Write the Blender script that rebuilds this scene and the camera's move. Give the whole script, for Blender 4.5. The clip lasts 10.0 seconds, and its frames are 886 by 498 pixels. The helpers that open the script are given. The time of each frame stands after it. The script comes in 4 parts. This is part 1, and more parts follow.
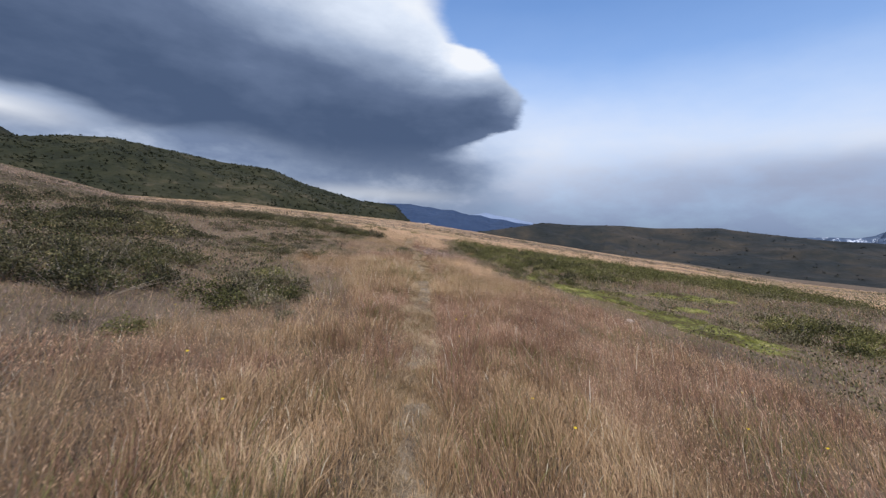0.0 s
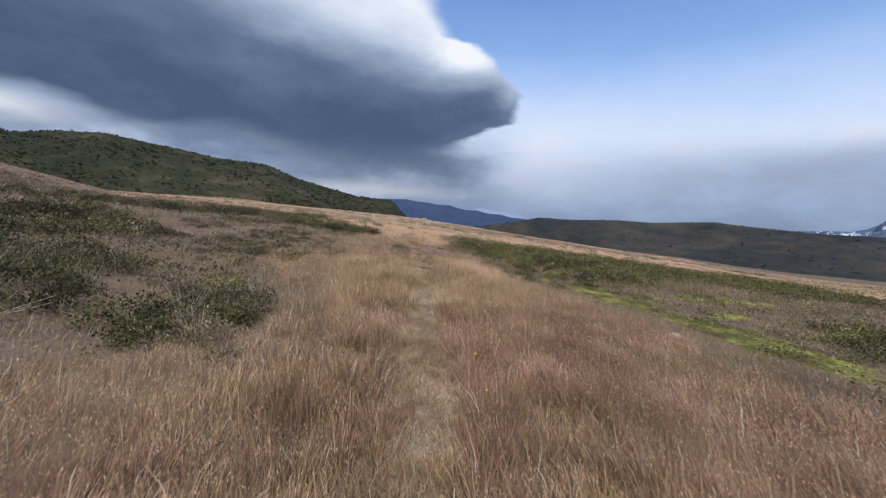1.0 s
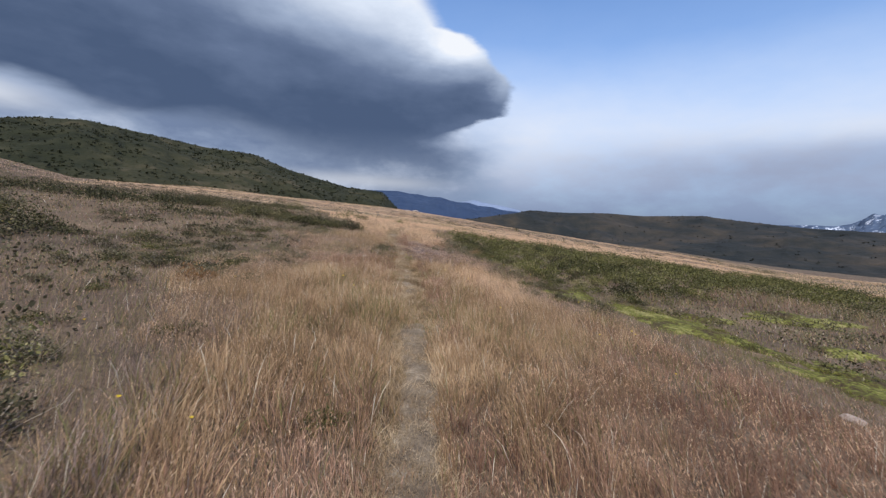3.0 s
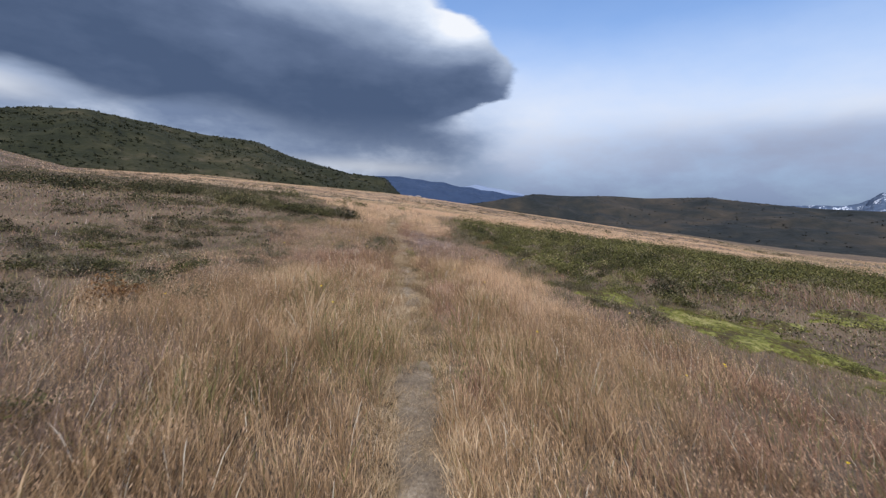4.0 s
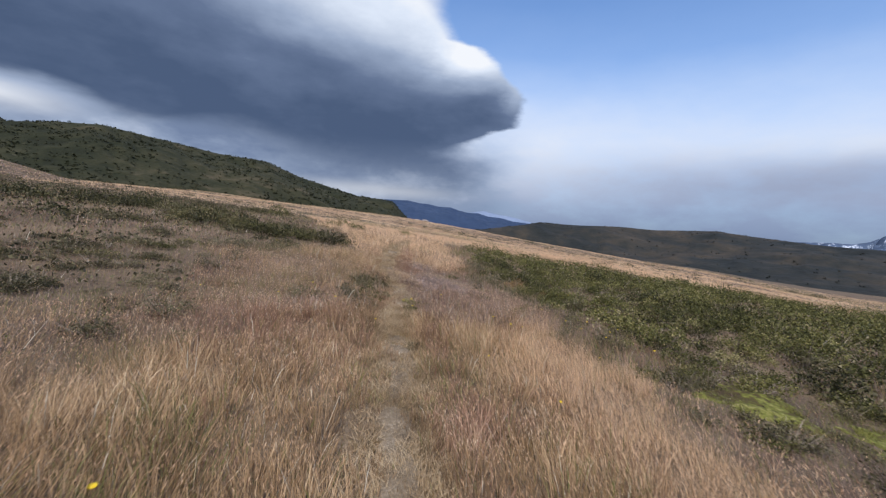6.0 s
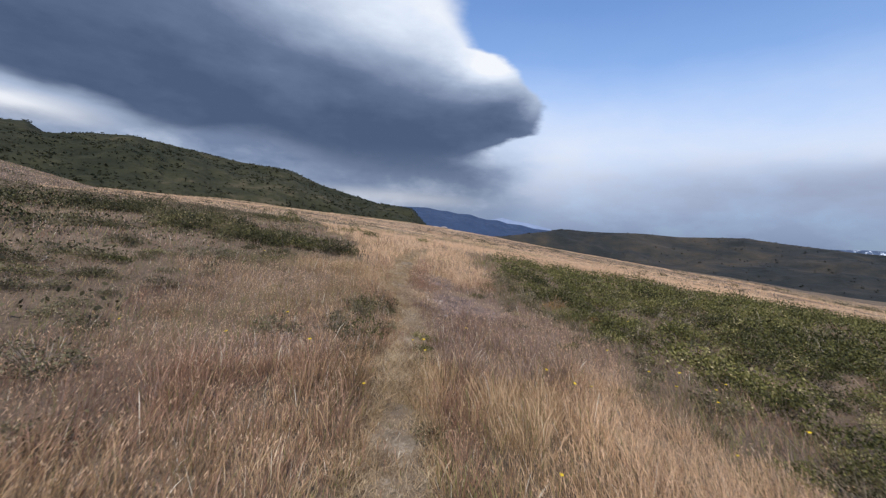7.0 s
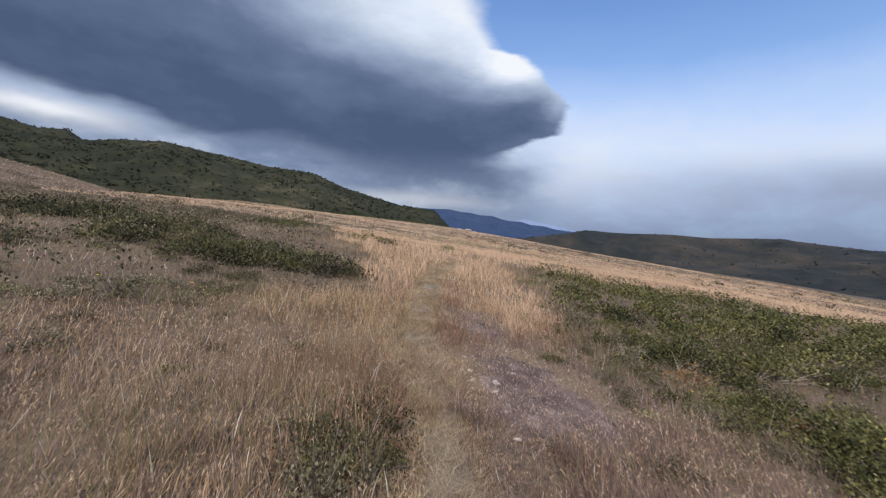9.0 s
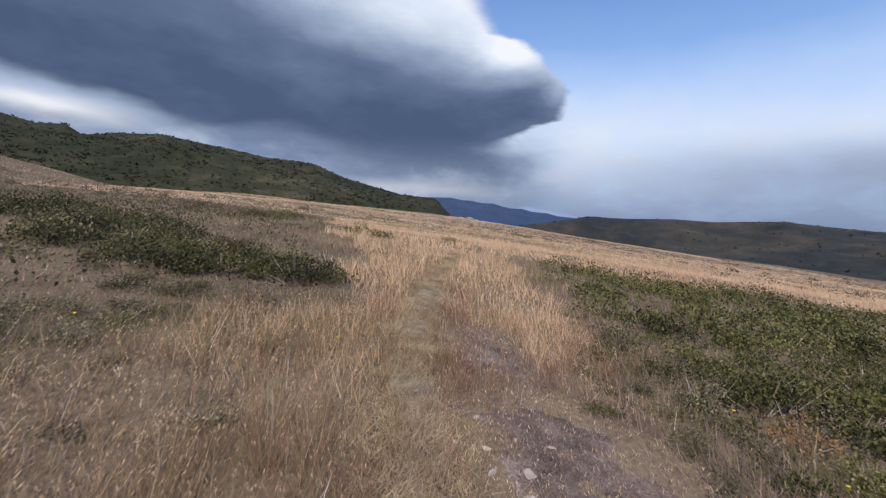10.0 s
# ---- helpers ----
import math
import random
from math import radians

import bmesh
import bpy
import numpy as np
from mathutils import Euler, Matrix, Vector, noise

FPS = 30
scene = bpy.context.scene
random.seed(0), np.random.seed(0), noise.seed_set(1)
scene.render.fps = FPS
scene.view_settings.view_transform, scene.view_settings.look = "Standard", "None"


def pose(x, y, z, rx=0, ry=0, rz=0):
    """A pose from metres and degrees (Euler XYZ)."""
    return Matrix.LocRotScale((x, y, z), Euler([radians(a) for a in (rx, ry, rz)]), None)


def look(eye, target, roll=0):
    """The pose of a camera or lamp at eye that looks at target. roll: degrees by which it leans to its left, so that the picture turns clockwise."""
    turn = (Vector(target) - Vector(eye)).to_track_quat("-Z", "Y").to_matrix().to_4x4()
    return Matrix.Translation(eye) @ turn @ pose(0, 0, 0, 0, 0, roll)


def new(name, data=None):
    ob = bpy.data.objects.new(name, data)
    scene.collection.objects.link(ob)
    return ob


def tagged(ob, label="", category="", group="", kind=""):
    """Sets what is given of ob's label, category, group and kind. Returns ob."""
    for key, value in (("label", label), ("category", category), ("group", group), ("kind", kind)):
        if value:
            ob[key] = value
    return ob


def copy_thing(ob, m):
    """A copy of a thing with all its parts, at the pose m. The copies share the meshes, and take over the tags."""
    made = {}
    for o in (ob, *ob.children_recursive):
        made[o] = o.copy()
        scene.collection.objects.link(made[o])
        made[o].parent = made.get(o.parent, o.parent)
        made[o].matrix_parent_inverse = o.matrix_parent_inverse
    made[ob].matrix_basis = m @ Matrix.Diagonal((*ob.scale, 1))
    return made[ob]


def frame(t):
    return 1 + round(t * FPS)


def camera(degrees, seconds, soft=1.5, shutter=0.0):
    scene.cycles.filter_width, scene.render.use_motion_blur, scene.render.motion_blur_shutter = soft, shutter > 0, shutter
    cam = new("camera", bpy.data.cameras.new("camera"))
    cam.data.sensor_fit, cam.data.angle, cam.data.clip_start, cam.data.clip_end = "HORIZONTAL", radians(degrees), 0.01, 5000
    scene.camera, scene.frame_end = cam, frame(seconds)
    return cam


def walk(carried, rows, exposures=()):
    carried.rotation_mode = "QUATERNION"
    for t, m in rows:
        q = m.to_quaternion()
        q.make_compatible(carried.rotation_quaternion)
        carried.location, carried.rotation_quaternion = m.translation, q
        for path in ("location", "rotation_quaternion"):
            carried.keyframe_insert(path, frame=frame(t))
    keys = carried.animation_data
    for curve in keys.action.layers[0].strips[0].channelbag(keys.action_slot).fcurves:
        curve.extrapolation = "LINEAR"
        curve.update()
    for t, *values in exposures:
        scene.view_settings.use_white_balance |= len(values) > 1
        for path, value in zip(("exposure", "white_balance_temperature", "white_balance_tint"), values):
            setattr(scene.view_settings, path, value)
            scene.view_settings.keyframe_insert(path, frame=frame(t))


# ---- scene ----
cam = camera(91.9, 10.0, 1.3, 0.2)
METRES, EYE, TILT, LEAN, TURN = 17.0, 1.62, -2.0, -2.5, 0.0
ROWS = [
    (0.0, 0.0, 0.0, 0.0, -0.0, 0.0, -0.0),
    (0.5, -0.0039, 0.0524, 0.0019, -2.19, -0.83, -0.59),
    (1.0, -0.0093, 0.1041, 0.0051, -0.47, -0.64, 0.27),
    (1.5, -0.0083, 0.1562, 0.0078, 1.85, 0.36, 0.52),
    (2.0, -0.0092, 0.2084, 0.0106, 2.09, 0.45, -0.05),
    (2.5, -0.0152, 0.2605, 0.0154, -1.35, 0.19, -1.34),
    (2.7, -0.0156, 0.2809, 0.0168, -1.49, -0.45, -0.66),
    (3.8, -0.0178, 0.3928, 0.0245, -1.69, -3.67, 0.56),
    (4.0, -0.0182, 0.4132, 0.0259, -1.21, -3.67, 0.73),
    (4.5, -0.0188, 0.4645, 0.0284, -3.37, -2.32, 1.22),
    (5.0, -0.0185, 0.5156, 0.0299, -2.04, -0.97, 0.42),
    (5.5, -0.0234, 0.5656, 0.0319, -2.74, -0.6, -2.77),
    (5.7, -0.024, 0.5861, 0.0329, -1.84, -0.54, -2.31),
    (6.8, -0.0276, 0.6988, 0.0386, 1.33, 0.38, -0.15),
    (7.0, -0.0282, 0.7193, 0.0396, 2.14, 0.52, -1.27),
    (7.5, -0.0354, 0.7701, 0.0443, 3.25, 0.74, -1.28),
    (8.0, -0.0401, 0.8194, 0.0497, 1.65, 1.33, -2.11),
    (8.5, -0.0447, 0.8648, 0.0543, 3.24, 1.02, -0.34),
    (9.0, -0.0534, 0.9088, 0.0586, 5.12, 0.69, -1.18),
    (9.5, -0.0561, 0.9515, 0.0638, 7.57, -1.55, -1.15),
    (10.0, -0.0599, 0.9932, 0.0678, 5.35, -0.84, -0.19),
]
walk(cam, [(t, pose(0, 0, EYE, TILT, LEAN, TURN) @ pose(METRES * x, METRES * y, METRES * z, 90 + pitch, roll, yaw)) for t, x, y, z, yaw, pitch, roll in ROWS])

# ---- node helpers ----


class Nodes:
    """Short hand for building a node tree."""

    def __init__(self, tree):
        self.tree = tree
        tree.nodes.clear()

    def put(self, kind, **sockets):
        node = self.tree.nodes.new(kind)
        for key, value in sockets.items():
            self.plug(node.inputs[key.replace("_", " ")], value)
        return node

    def plug(self, socket, value):
        if isinstance(value, bpy.types.NodeSocket):
            self.tree.links.new(value, socket)
        elif value is not None:
            socket.default_value = value

    def math(self, op, a, b=None, c=None, clamp=False):
        node = self.tree.nodes.new("ShaderNodeMath")
        node.operation, node.use_clamp = op, clamp
        for socket, value in zip(node.inputs, (a, b, c)):
            self.plug(socket, value)
        return node.outputs[0]

    def mix(self, fac, a, b):
        node = self.tree.nodes.new("ShaderNodeMix")
        node.data_type = "RGBA"
        self.plug(node.inputs[0], fac)
        self.plug(node.inputs[6], a if isinstance(a, bpy.types.NodeSocket) else (*a, 1))
        self.plug(node.inputs[7], b if isinstance(b, bpy.types.NodeSocket) else (*b, 1))
        return node.outputs[2]

    def ramp(self, fac, stops, smooth=False):
        node = self.tree.nodes.new("ShaderNodeValToRGB")
        node.color_ramp.interpolation = "EASE" if smooth else "LINEAR"
        stops = [(p, (c, c, c) if isinstance(c, (int, float)) else c) for p, c in stops]
        els = node.color_ramp.elements
        while len(els) < len(stops):
            els.new(0.5)
        for el, (p, c) in zip(els, stops):
            el.position, el.color = p, (*c, 1)
        self.plug(node.inputs[0], fac)
        return node.outputs[0]

    def noise(self, vector, scale, detail=4.0, rough=0.55):
        node = self.put("ShaderNodeTexNoise", Scale=scale, Detail=detail, Roughness=rough)
        if vector is not None:
            self.plug(node.inputs["Vector"], vector)
        return node

    def step(self, x, a, b):
        node = self.tree.nodes.new("ShaderNodeMapRange")
        node.interpolation_type = "SMOOTHSTEP"
        for key, value in (("Value", x), ("From Min", a), ("From Max", b)):
            self.plug(node.inputs[key], value)
        return node.outputs[0]

    def blob(self, x, y, cx, cy, sx, sy, gain=1.0):
        u = self.math("DIVIDE", self.math("SUBTRACT", x, cx), sx)
        v = self.math("DIVIDE", self.math("SUBTRACT", y, cy), sy)
        q = self.math("ADD", self.math("MULTIPLY", u, u), self.math("MULTIPLY", v, v))
        return self.math("MULTIPLY", self.math("POWER", 2.718, self.math("MULTIPLY", q, -1.0)), gain)


# ---- world, sun ----
SUN_AZ, SUN_EL = 188.0, 54.0  # degrees to the right of the way ahead, and above the horizon


def make_world():
    world = bpy.data.worlds.new("sky")
    scene.world = world
    world.use_nodes = True
    n = Nodes(world.node_tree)
    sky = n.put("ShaderNodeTexSky")
    sky.sky_type, sky.sun_disc = "NISHITA", False
    sky.sun_elevation, sky.sun_rotation = radians(SUN_EL), radians(SUN_AZ)
    sky.air_density, sky.dust_density, sky.ozone_density = 1.0, 0.6, 1.5
    clear = n.put("ShaderNodeVectorMath")
    clear.operation = "SCALE"
    n.plug(clear.inputs[0], sky.outputs[0])
    clear.inputs["Scale"].default_value = 0.155
    deep = n.put("ShaderNodeVectorMath")
    deep.operation = "MULTIPLY"
    n.plug(deep.inputs[0], clear.outputs[0])
    deep.inputs[1].default_value = (0.75, 1.0, 1.29)
    clear = deep.outputs[0]

    where = n.put("ShaderNodeTexCoord").outputs["Generated"]
    sep = n.put("ShaderNodeSeparateXYZ", Vector=where)
    stretch = n.put("ShaderNodeMapping", Vector=where, Scale=(1.0, 1.0, 2.2))
    big = n.put("ShaderNodeSeparateColor", Color=n.noise(stretch.outputs[0], 2.6, 6.0, 0.5).outputs["Color"])
    fine = n.noise(stretch.outputs[0], 7.0, 8.0, 0.6).outputs[0]
    drawn = n.put("ShaderNodeMapping", Vector=where, Rotation=(0, radians(-9), 0), Scale=(1.0, 1.0, 3.0))
    wisp = n.noise(drawn.outputs[0], 4.0, 5.0, 0.52).outputs[0]
    deg = 180 / math.pi
    az0 = n.math("MULTIPLY", n.math("ARCTAN2", sep.outputs[0], sep.outputs[1]), deg)
    el0 = n.math("MULTIPLY", n.math("ARCSINE", sep.outputs[2]), deg)
    az = n.math("ADD", az0, n.math("MULTIPLY", n.math("SUBTRACT", big.outputs[0], 0.5), 4.0))
    az = n.math("ADD", az, n.math("MULTIPLY", n.math("SUBTRACT", fine, 0.5), 4.5))
    el = n.math("ADD", el0, n.math("MULTIPLY", n.math("SUBTRACT", big.outputs[1], 0.5), 3.0))
    el = n.math("ADD", el, n.math("MULTIPLY", n.math("SUBTRACT", wisp, 0.5), 2.6))

    # thin veil that thickens towards the horizon
    veil = n.ramp(n.math("DIVIDE", el, 60.0), [(0.0, 1.0), (0.14, 0.97), (0.22, 0.88), (0.30, 0.50), (0.37, 0.20), (0.46, 0.08), (1.0, 0.05)])
    veil = n.math("MULTIPLY", veil, n.math("ADD", 0.72, n.math("MULTIPLY", fine, 0.5)), clamp=True)
    pale = n.ramp(n.math("DIVIDE", el0, 24.0), [(0.0, (0.19, 0.25, 0.39)), (0.17, (0.30, 0.38, 0.56)), (0.33, (0.51, 0.60, 0.80)), (0.5, (0.66, 0.76, 0.96)), (1.0, (0.64, 0.76, 0.98))])
    streak = n.math("ADD", n.blob(az, el, 44, 10.5, 13, 1.6, 0.8), n.blob(az, el, 13, 11, 13, 5, 0.55), clamp=True)
    pale = n.mix(streak, pale, (0.80, 0.84, 0.93))
    band = n.math("MULTIPLY", n.blob(az, el, 44, 7.0, 26, 2.6, 0.6), 1.0, clamp=True)
    pale = n.mix(band, pale, (0.25, 0.29, 0.42))
    colour = n.mix(veil, clear, pale)

    # pale, ragged cloud under the storm cloud
    low = n.math("MULTIPLY", n.step(az, 14.0, -4.0), n.step(el, 16.0, 8.0))
    ragged = n.ramp(n.math("MULTIPLY_ADD", fine, 0.5, n.math("MULTIPLY", wisp, 0.5)), [(0.38, (0.17, 0.23, 0.37)), (0.52, (0.30, 0.375, 0.53)), (0.64, (0.58, 0.66, 0.82))])
    white = n.math("ADD", n.blob(az, el, -49, 9.9, 6, 1.0, 1.0), n.blob(az, el0, -9, 4.9, 10, 0.9, 0.5), clamp=True)
    ragged = n.mix(white, ragged, (0.88, 0.90, 0.94))
    colour = n.mix(low, colour, ragged)

    # the storm cloud: its leading edge by height, its base by direction
    lead = n.math("MULTIPLY_ADD", n.ramp(n.math("DIVIDE", el, 60.0), [
        (0.06, 0.60), (0.12, 0.57), (0.165, 0.525), (0.19, 0.527), (0.21, 0.555), (0.225, 0.59), (0.25, 0.603), (0.28, 0.610), (0.303, 0.597), (0.33, 0.573),
        (0.362, 0.562), (0.388, 0.535), (0.402, 0.503), (0.43, 0.487), (0.468, 0.475), (0.66, 0.37), (1.0, 0.0)]), 100.0, -50.0)
    base = n.math("MULTIPLY", n.ramp(n.math("MULTIPLY_ADD", az, 0.01, 0.7), [
        (0.0, 0.60), (0.22, 0.59), (0.29, 0.54), (0.34, 0.47), (0.40, 0.43), (0.46, 0.41), (0.51, 0.34), (0.56, 0.27), (0.635, 0.20), (0.75, 0.16), (0.82, 0.15)]), 20.0)
    soft = n.math("ADD", n.math("MULTIPLY_ADD", n.step(el, 22.0, 30.0), 3.0, 1.0), n.math("MULTIPLY", n.step(el, 12.5, 8.5), 7.0))
    under = n.math("MULTIPLY_ADD", n.step(az, -40.0, -14.0), 1.5, 0.9)
    mask = n.math("MULTIPLY", n.step(n.math("DIVIDE", n.math("SUBTRACT", lead, az), soft), -0.6, 1.0),
                  n.step(n.math("DIVIDE", n.math("SUBTRACT", n.math("ADD", el, n.math("MULTIPLY", n.math("SUBTRACT", wisp, 0.5), 3.5)), base), under), -1.2, 2.2))
    mask = n.math("MULTIPLY", mask, n.math("MULTIPLY_ADD", n.step(el, 5.0, 12.0), 0.45, 0.55))
    mask = n.math("MULTIPLY", mask, n.step(az0, -150.0, -100.0))
    light = n.math("MULTIPLY", n.step(el, 13.0, 29.0), n.math("MULTIPLY_ADD", n.step(az, -40.0, -9.0), 0.68, 0.22))
    light = n.math("ADD", light, n.blob(az, el, 3.0, 21.4, 4.8, 2.3, 0.56))
    light = n.math("ADD", light, n.blob(az, el, 9.5, 17, 2.2, 3.0, 0.3))
    light = n.math("ADD", light, n.math("MULTIPLY", n.step(n.math("SUBTRACT", lead, az), 8.0, 0.5), 0.12))
    light = n.math("SUBTRACT", light, n.math("MULTIPLY", n.step(el, 32.0, 50.0), 0.45))
    light = n.math("ADD", light, n.math("MULTIPLY", n.math("SUBTRACT", fine, 0.5), 0.26))
    light = n.math("ADD", light, n.math("MULTIPLY", n.math("SUBTRACT", wisp, 0.5), 0.26), clamp=True)
    storm = n.ramp(light, [(0.0, (0.072, 0.110, 0.200)), (0.2, (0.132, 0.182, 0.300)), (0.5, (0.34, 0.42, 0.58)), (0.85, (0.73, 0.81, 0.95)), (1.0, (0.9, 0.93, 0.99))])
    colour = n.mix(mask, colour, storm)
    n.put("ShaderNodeOutputWorld", Surface=n.put("ShaderNodeBackground", Color=colour, Strength=1.0).outputs[0])


make_world()
sun = new("sun", bpy.data.lights.new("sun", "SUN"))
sun.data.energy, sun.data.angle, sun.data.color = 4.4, radians(1.0), (1.0, 0.905, 0.785)
sun.matrix_world = look((0, 0, 60), (-math.sin(radians(SUN_AZ)) * 60, -math.cos(radians(SUN_AZ)) * 60, 60 - 60 * math.tan(radians(SUN_EL))))

# ---- materials ----


def surface(name, stops, scale, rough=0.85, bump=0.3, fine=9.0, distance=0.02, stretch=(1, 1, 1)):
    """A rough surface: two scales of noise through a ramp of colours, with fine relief."""
    m = bpy.data.materials.new(name)
    m.use_nodes = True
    n = Nodes(m.node_tree)
    at = n.put("ShaderNodeMapping", Vector=n.put("ShaderNodeNewGeometry").outputs["Position"], Scale=stretch).outputs[0]
    a = n.noise(at, scale, 5.0, 0.6).outputs[0]
    b = n.noise(at, scale * fine, 4.0, 0.65).outputs[0]
    f = n.math("ADD", n.math("MULTIPLY", a, 0.55), n.math("MULTIPLY", b, 0.45))
    bs = n.put("ShaderNodeBsdfPrincipled", Roughness=rough)
    n.plug(bs.inputs["Base Color"], n.ramp(f, stops))
    bs.inputs["Specular IOR Level"].default_value = 0.2
    if bump:
        node = n.put("ShaderNodeBump", Strength=bump, Distance=distance, Height=b)
        n.plug(bs.inputs["Normal"], node.outputs[0])
    n.put("ShaderNodeOutputMaterial", Surface=bs.outputs[0])
    return m


def herb(name, stops, patch=0.35, weight=0.45, through_light=0.25, per_object=0.0):
    """Blades and leaves: a colour for each one, drifting in patches over the ground, letting some light through."""
    m = bpy.data.materials.new(name)
    m.use_nodes = True
    n = Nodes(m.node_tree)
    geo = n.put("ShaderNodeNewGeometry")
    drift = n.ramp(n.noise(geo.outputs["Position"], patch, 3.0, 0.6).outputs[0], [(0.28, 0.0), (0.72, 1.0)])
    f = n.math("ADD", n.math("MULTIPLY", geo.outputs["Random Per Island"], 1 - weight), n.math("MULTIPLY", drift, weight))
    if per_object:
        shift = n.math("SUBTRACT", n.put("ShaderNodeObjectInfo").outputs["Random"], 0.5)
        f = n.math("ADD", f, n.math("MULTIPLY", shift, per_object), clamp=True)
    colour = n.ramp(f, stops)
    bs = n.put("ShaderNodeBsdfPrincipled", Roughness=0.62)
    n.plug(bs.inputs["Base Color"], colour)
    bs.inputs["Specular IOR Level"].default_value = 0.25
    tr = n.put("ShaderNodeBsdfTranslucent", Color=colour)
    mixed = n.put("ShaderNodeMixShader", Fac=through_light)
    n.plug(mixed.inputs[1], bs.outputs[0])
    n.plug(mixed.inputs[2], tr.outputs[0])
    n.put("ShaderNodeOutputMaterial", Surface=mixed.outputs[0])
    return m


M_GROUND = surface("dry_meadow_soil", [(0.32, (0.045, 0.034, 0.026)), (0.45, (0.100, 0.074, 0.053)), (0.56, (0.165, 0.122, 0.083)), (0.70, (0.27, 0.205, 0.14))], 0.5, 0.95, 0.9, 45.0, 0.03)
M_TREAD = surface("trodden_path", [(0.34, (0.060, 0.046, 0.034)), (0.44, (0.145, 0.112, 0.080)), (0.55, (0.235, 0.187, 0.132)), (0.70, (0.44, 0.38, 0.30))], 5.0, 0.95, 0.9, 11.0, 0.02)
M_HILL = surface("hillside_heath", [(0.34, (0.009, 0.011, 0.006)), (0.46, (0.018, 0.021, 0.010)), (0.57, (0.034, 0.034, 0.017)), (0.70, (0.095, 0.077, 0.050))], 0.006, 0.95, 0.9, 7.0, 6.0)
M_FAR = surface("wooded_hill", [(0.38, (0.013, 0.017, 0.018)), (0.48, (0.024, 0.026, 0.025)), (0.57, (0.046, 0.040, 0.032)), (0.68, (0.095, 0.073, 0.053))], 0.0028, 0.95, 0.7, 6.0, 14.0)
# the far mountains' air haze is put into their blue base colours
M_BLUE_HAZED = surface("distant_range_hazed", [(0.3, (0.022, 0.040, 0.085)), (0.6, (0.034, 0.058, 0.115)), (0.8, (0.055, 0.085, 0.145))], 0.003, 0.95, 0.0)
M_PALE_HAZED = surface("pale_range_hazed", [(0.3, (0.15, 0.20, 0.31)), (0.7, (0.22, 0.28, 0.40))], 0.003, 0.95, 0.0)
M_PEAK = surface("snowy_peak", [(0.40, (0.05, 0.075, 0.13)), (0.555, (0.075, 0.11, 0.18)), (0.585, (0.50, 0.56, 0.68)), (0.75, (0.62, 0.68, 0.78))], 0.016, 0.9, 0.0, 5.0, stretch=(1, 1, 0.4))
M_MOSS = surface("bright_moss", [(0.40, (0.055, 0.038, 0.022)), (0.465, (0.080, 0.068, 0.022)), (0.52, (0.140, 0.150, 0.030)), (0.60, (0.28, 0.25, 0.10))], 1.3, 0.9, 0.9, 10.0, 0.05)
M_ROCK = surface("pale_rock", [(0.3, (0.22, 0.175, 0.15)), (0.55, (0.40, 0.335, 0.295)), (0.75, (0.66, 0.60, 0.54))], 9.0, 0.85, 0.6, 6.0, 0.01)
M_BARE = surface("stony_earth", [(0.36, (0.036, 0.027, 0.023)), (0.46, (0.105, 0.076, 0.066)), (0.56, (0.185, 0.137, 0.118)), (0.70, (0.42, 0.34, 0.30))], 4.0, 0.95, 0.9, 14.0, 0.02)
M_STRAW = herb("straw", [(0.0, (0.066, 0.040, 0.021)), (0.3, (0.182, 0.114, 0.062)), (0.58, (0.365, 0.243, 0.138)), (0.82, (0.57, 0.410, 0.250)), (1.0, (0.80, 0.65, 0.46))], 1.1, 0.55, 0.25)
# golden grass with the brightness of sunlit tops put into its colour
M_GOLD_LIT = herb("golden_grass", [(0.0, (0.48, 0.310, 0.190)), (0.4, (0.67, 0.450, 0.285)), (0.75, (0.80, 0.580, 0.385)), (1.0, (0.88, 0.71, 0.52))], 0.12, 0.65, 0.40)
M_RUSSET = herb("russet_grass", [(0.0, (0.070, 0.037, 0.026)), (0.35, (0.19, 0.104, 0.068)), (0.65, (0.33, 0.197, 0.132)), (0.9, (0.51, 0.338, 0.240)), (1.0, (0.68, 0.50, 0.385))], 0.9, 0.55, 0.25)
M_HEAD = herb("seed_head", [(0.0, (0.36, 0.215, 0.130)), (0.4, (0.55, 0.355, 0.222)), (0.75, (0.73, 0.52, 0.345)), (1.0, (0.86, 0.72, 0.54))], 0.9, 0.5, 0.35)
M_MOSSTUFT = herb("moss_tuft", [(0.0, (0.055, 0.040, 0.018)), (0.22, (0.085, 0.075, 0.020)), (0.5, (0.150, 0.158, 0.030)), (0.8, (0.235, 0.225, 0.055)), (1.0, (0.46, 0.40, 0.22))], 1.8, 0.65, 0.3)
M_GREYGRASS = herb("grey_grass", [(0.0, (0.055, 0.036, 0.030)), (0.4, (0.175, 0.118, 0.094)), (0.75, (0.33, 0.238, 0.194)), (1.0, (0.62, 0.52, 0.44))], 0.8, 0.45, 0.22)
M_GREENGRASS = herb("green_grass", [(0.0, (0.07, 0.075, 0.02)), (0.4, (0.14, 0.14, 0.045)), (0.75, (0.22, 0.20, 0.08)), (1.0, (0.34, 0.29, 0.14))])
M_LEAF = herb("shrub_leaf", [(0.0, (0.017, 0.017, 0.007)), (0.28, (0.046, 0.048, 0.016)), (0.55, (0.102, 0.102, 0.031)), (0.85, (0.205, 0.190, 0.065)), (1.0, (0.42, 0.36, 0.19))], 0.75, 0.45, 0.2, 0.55)
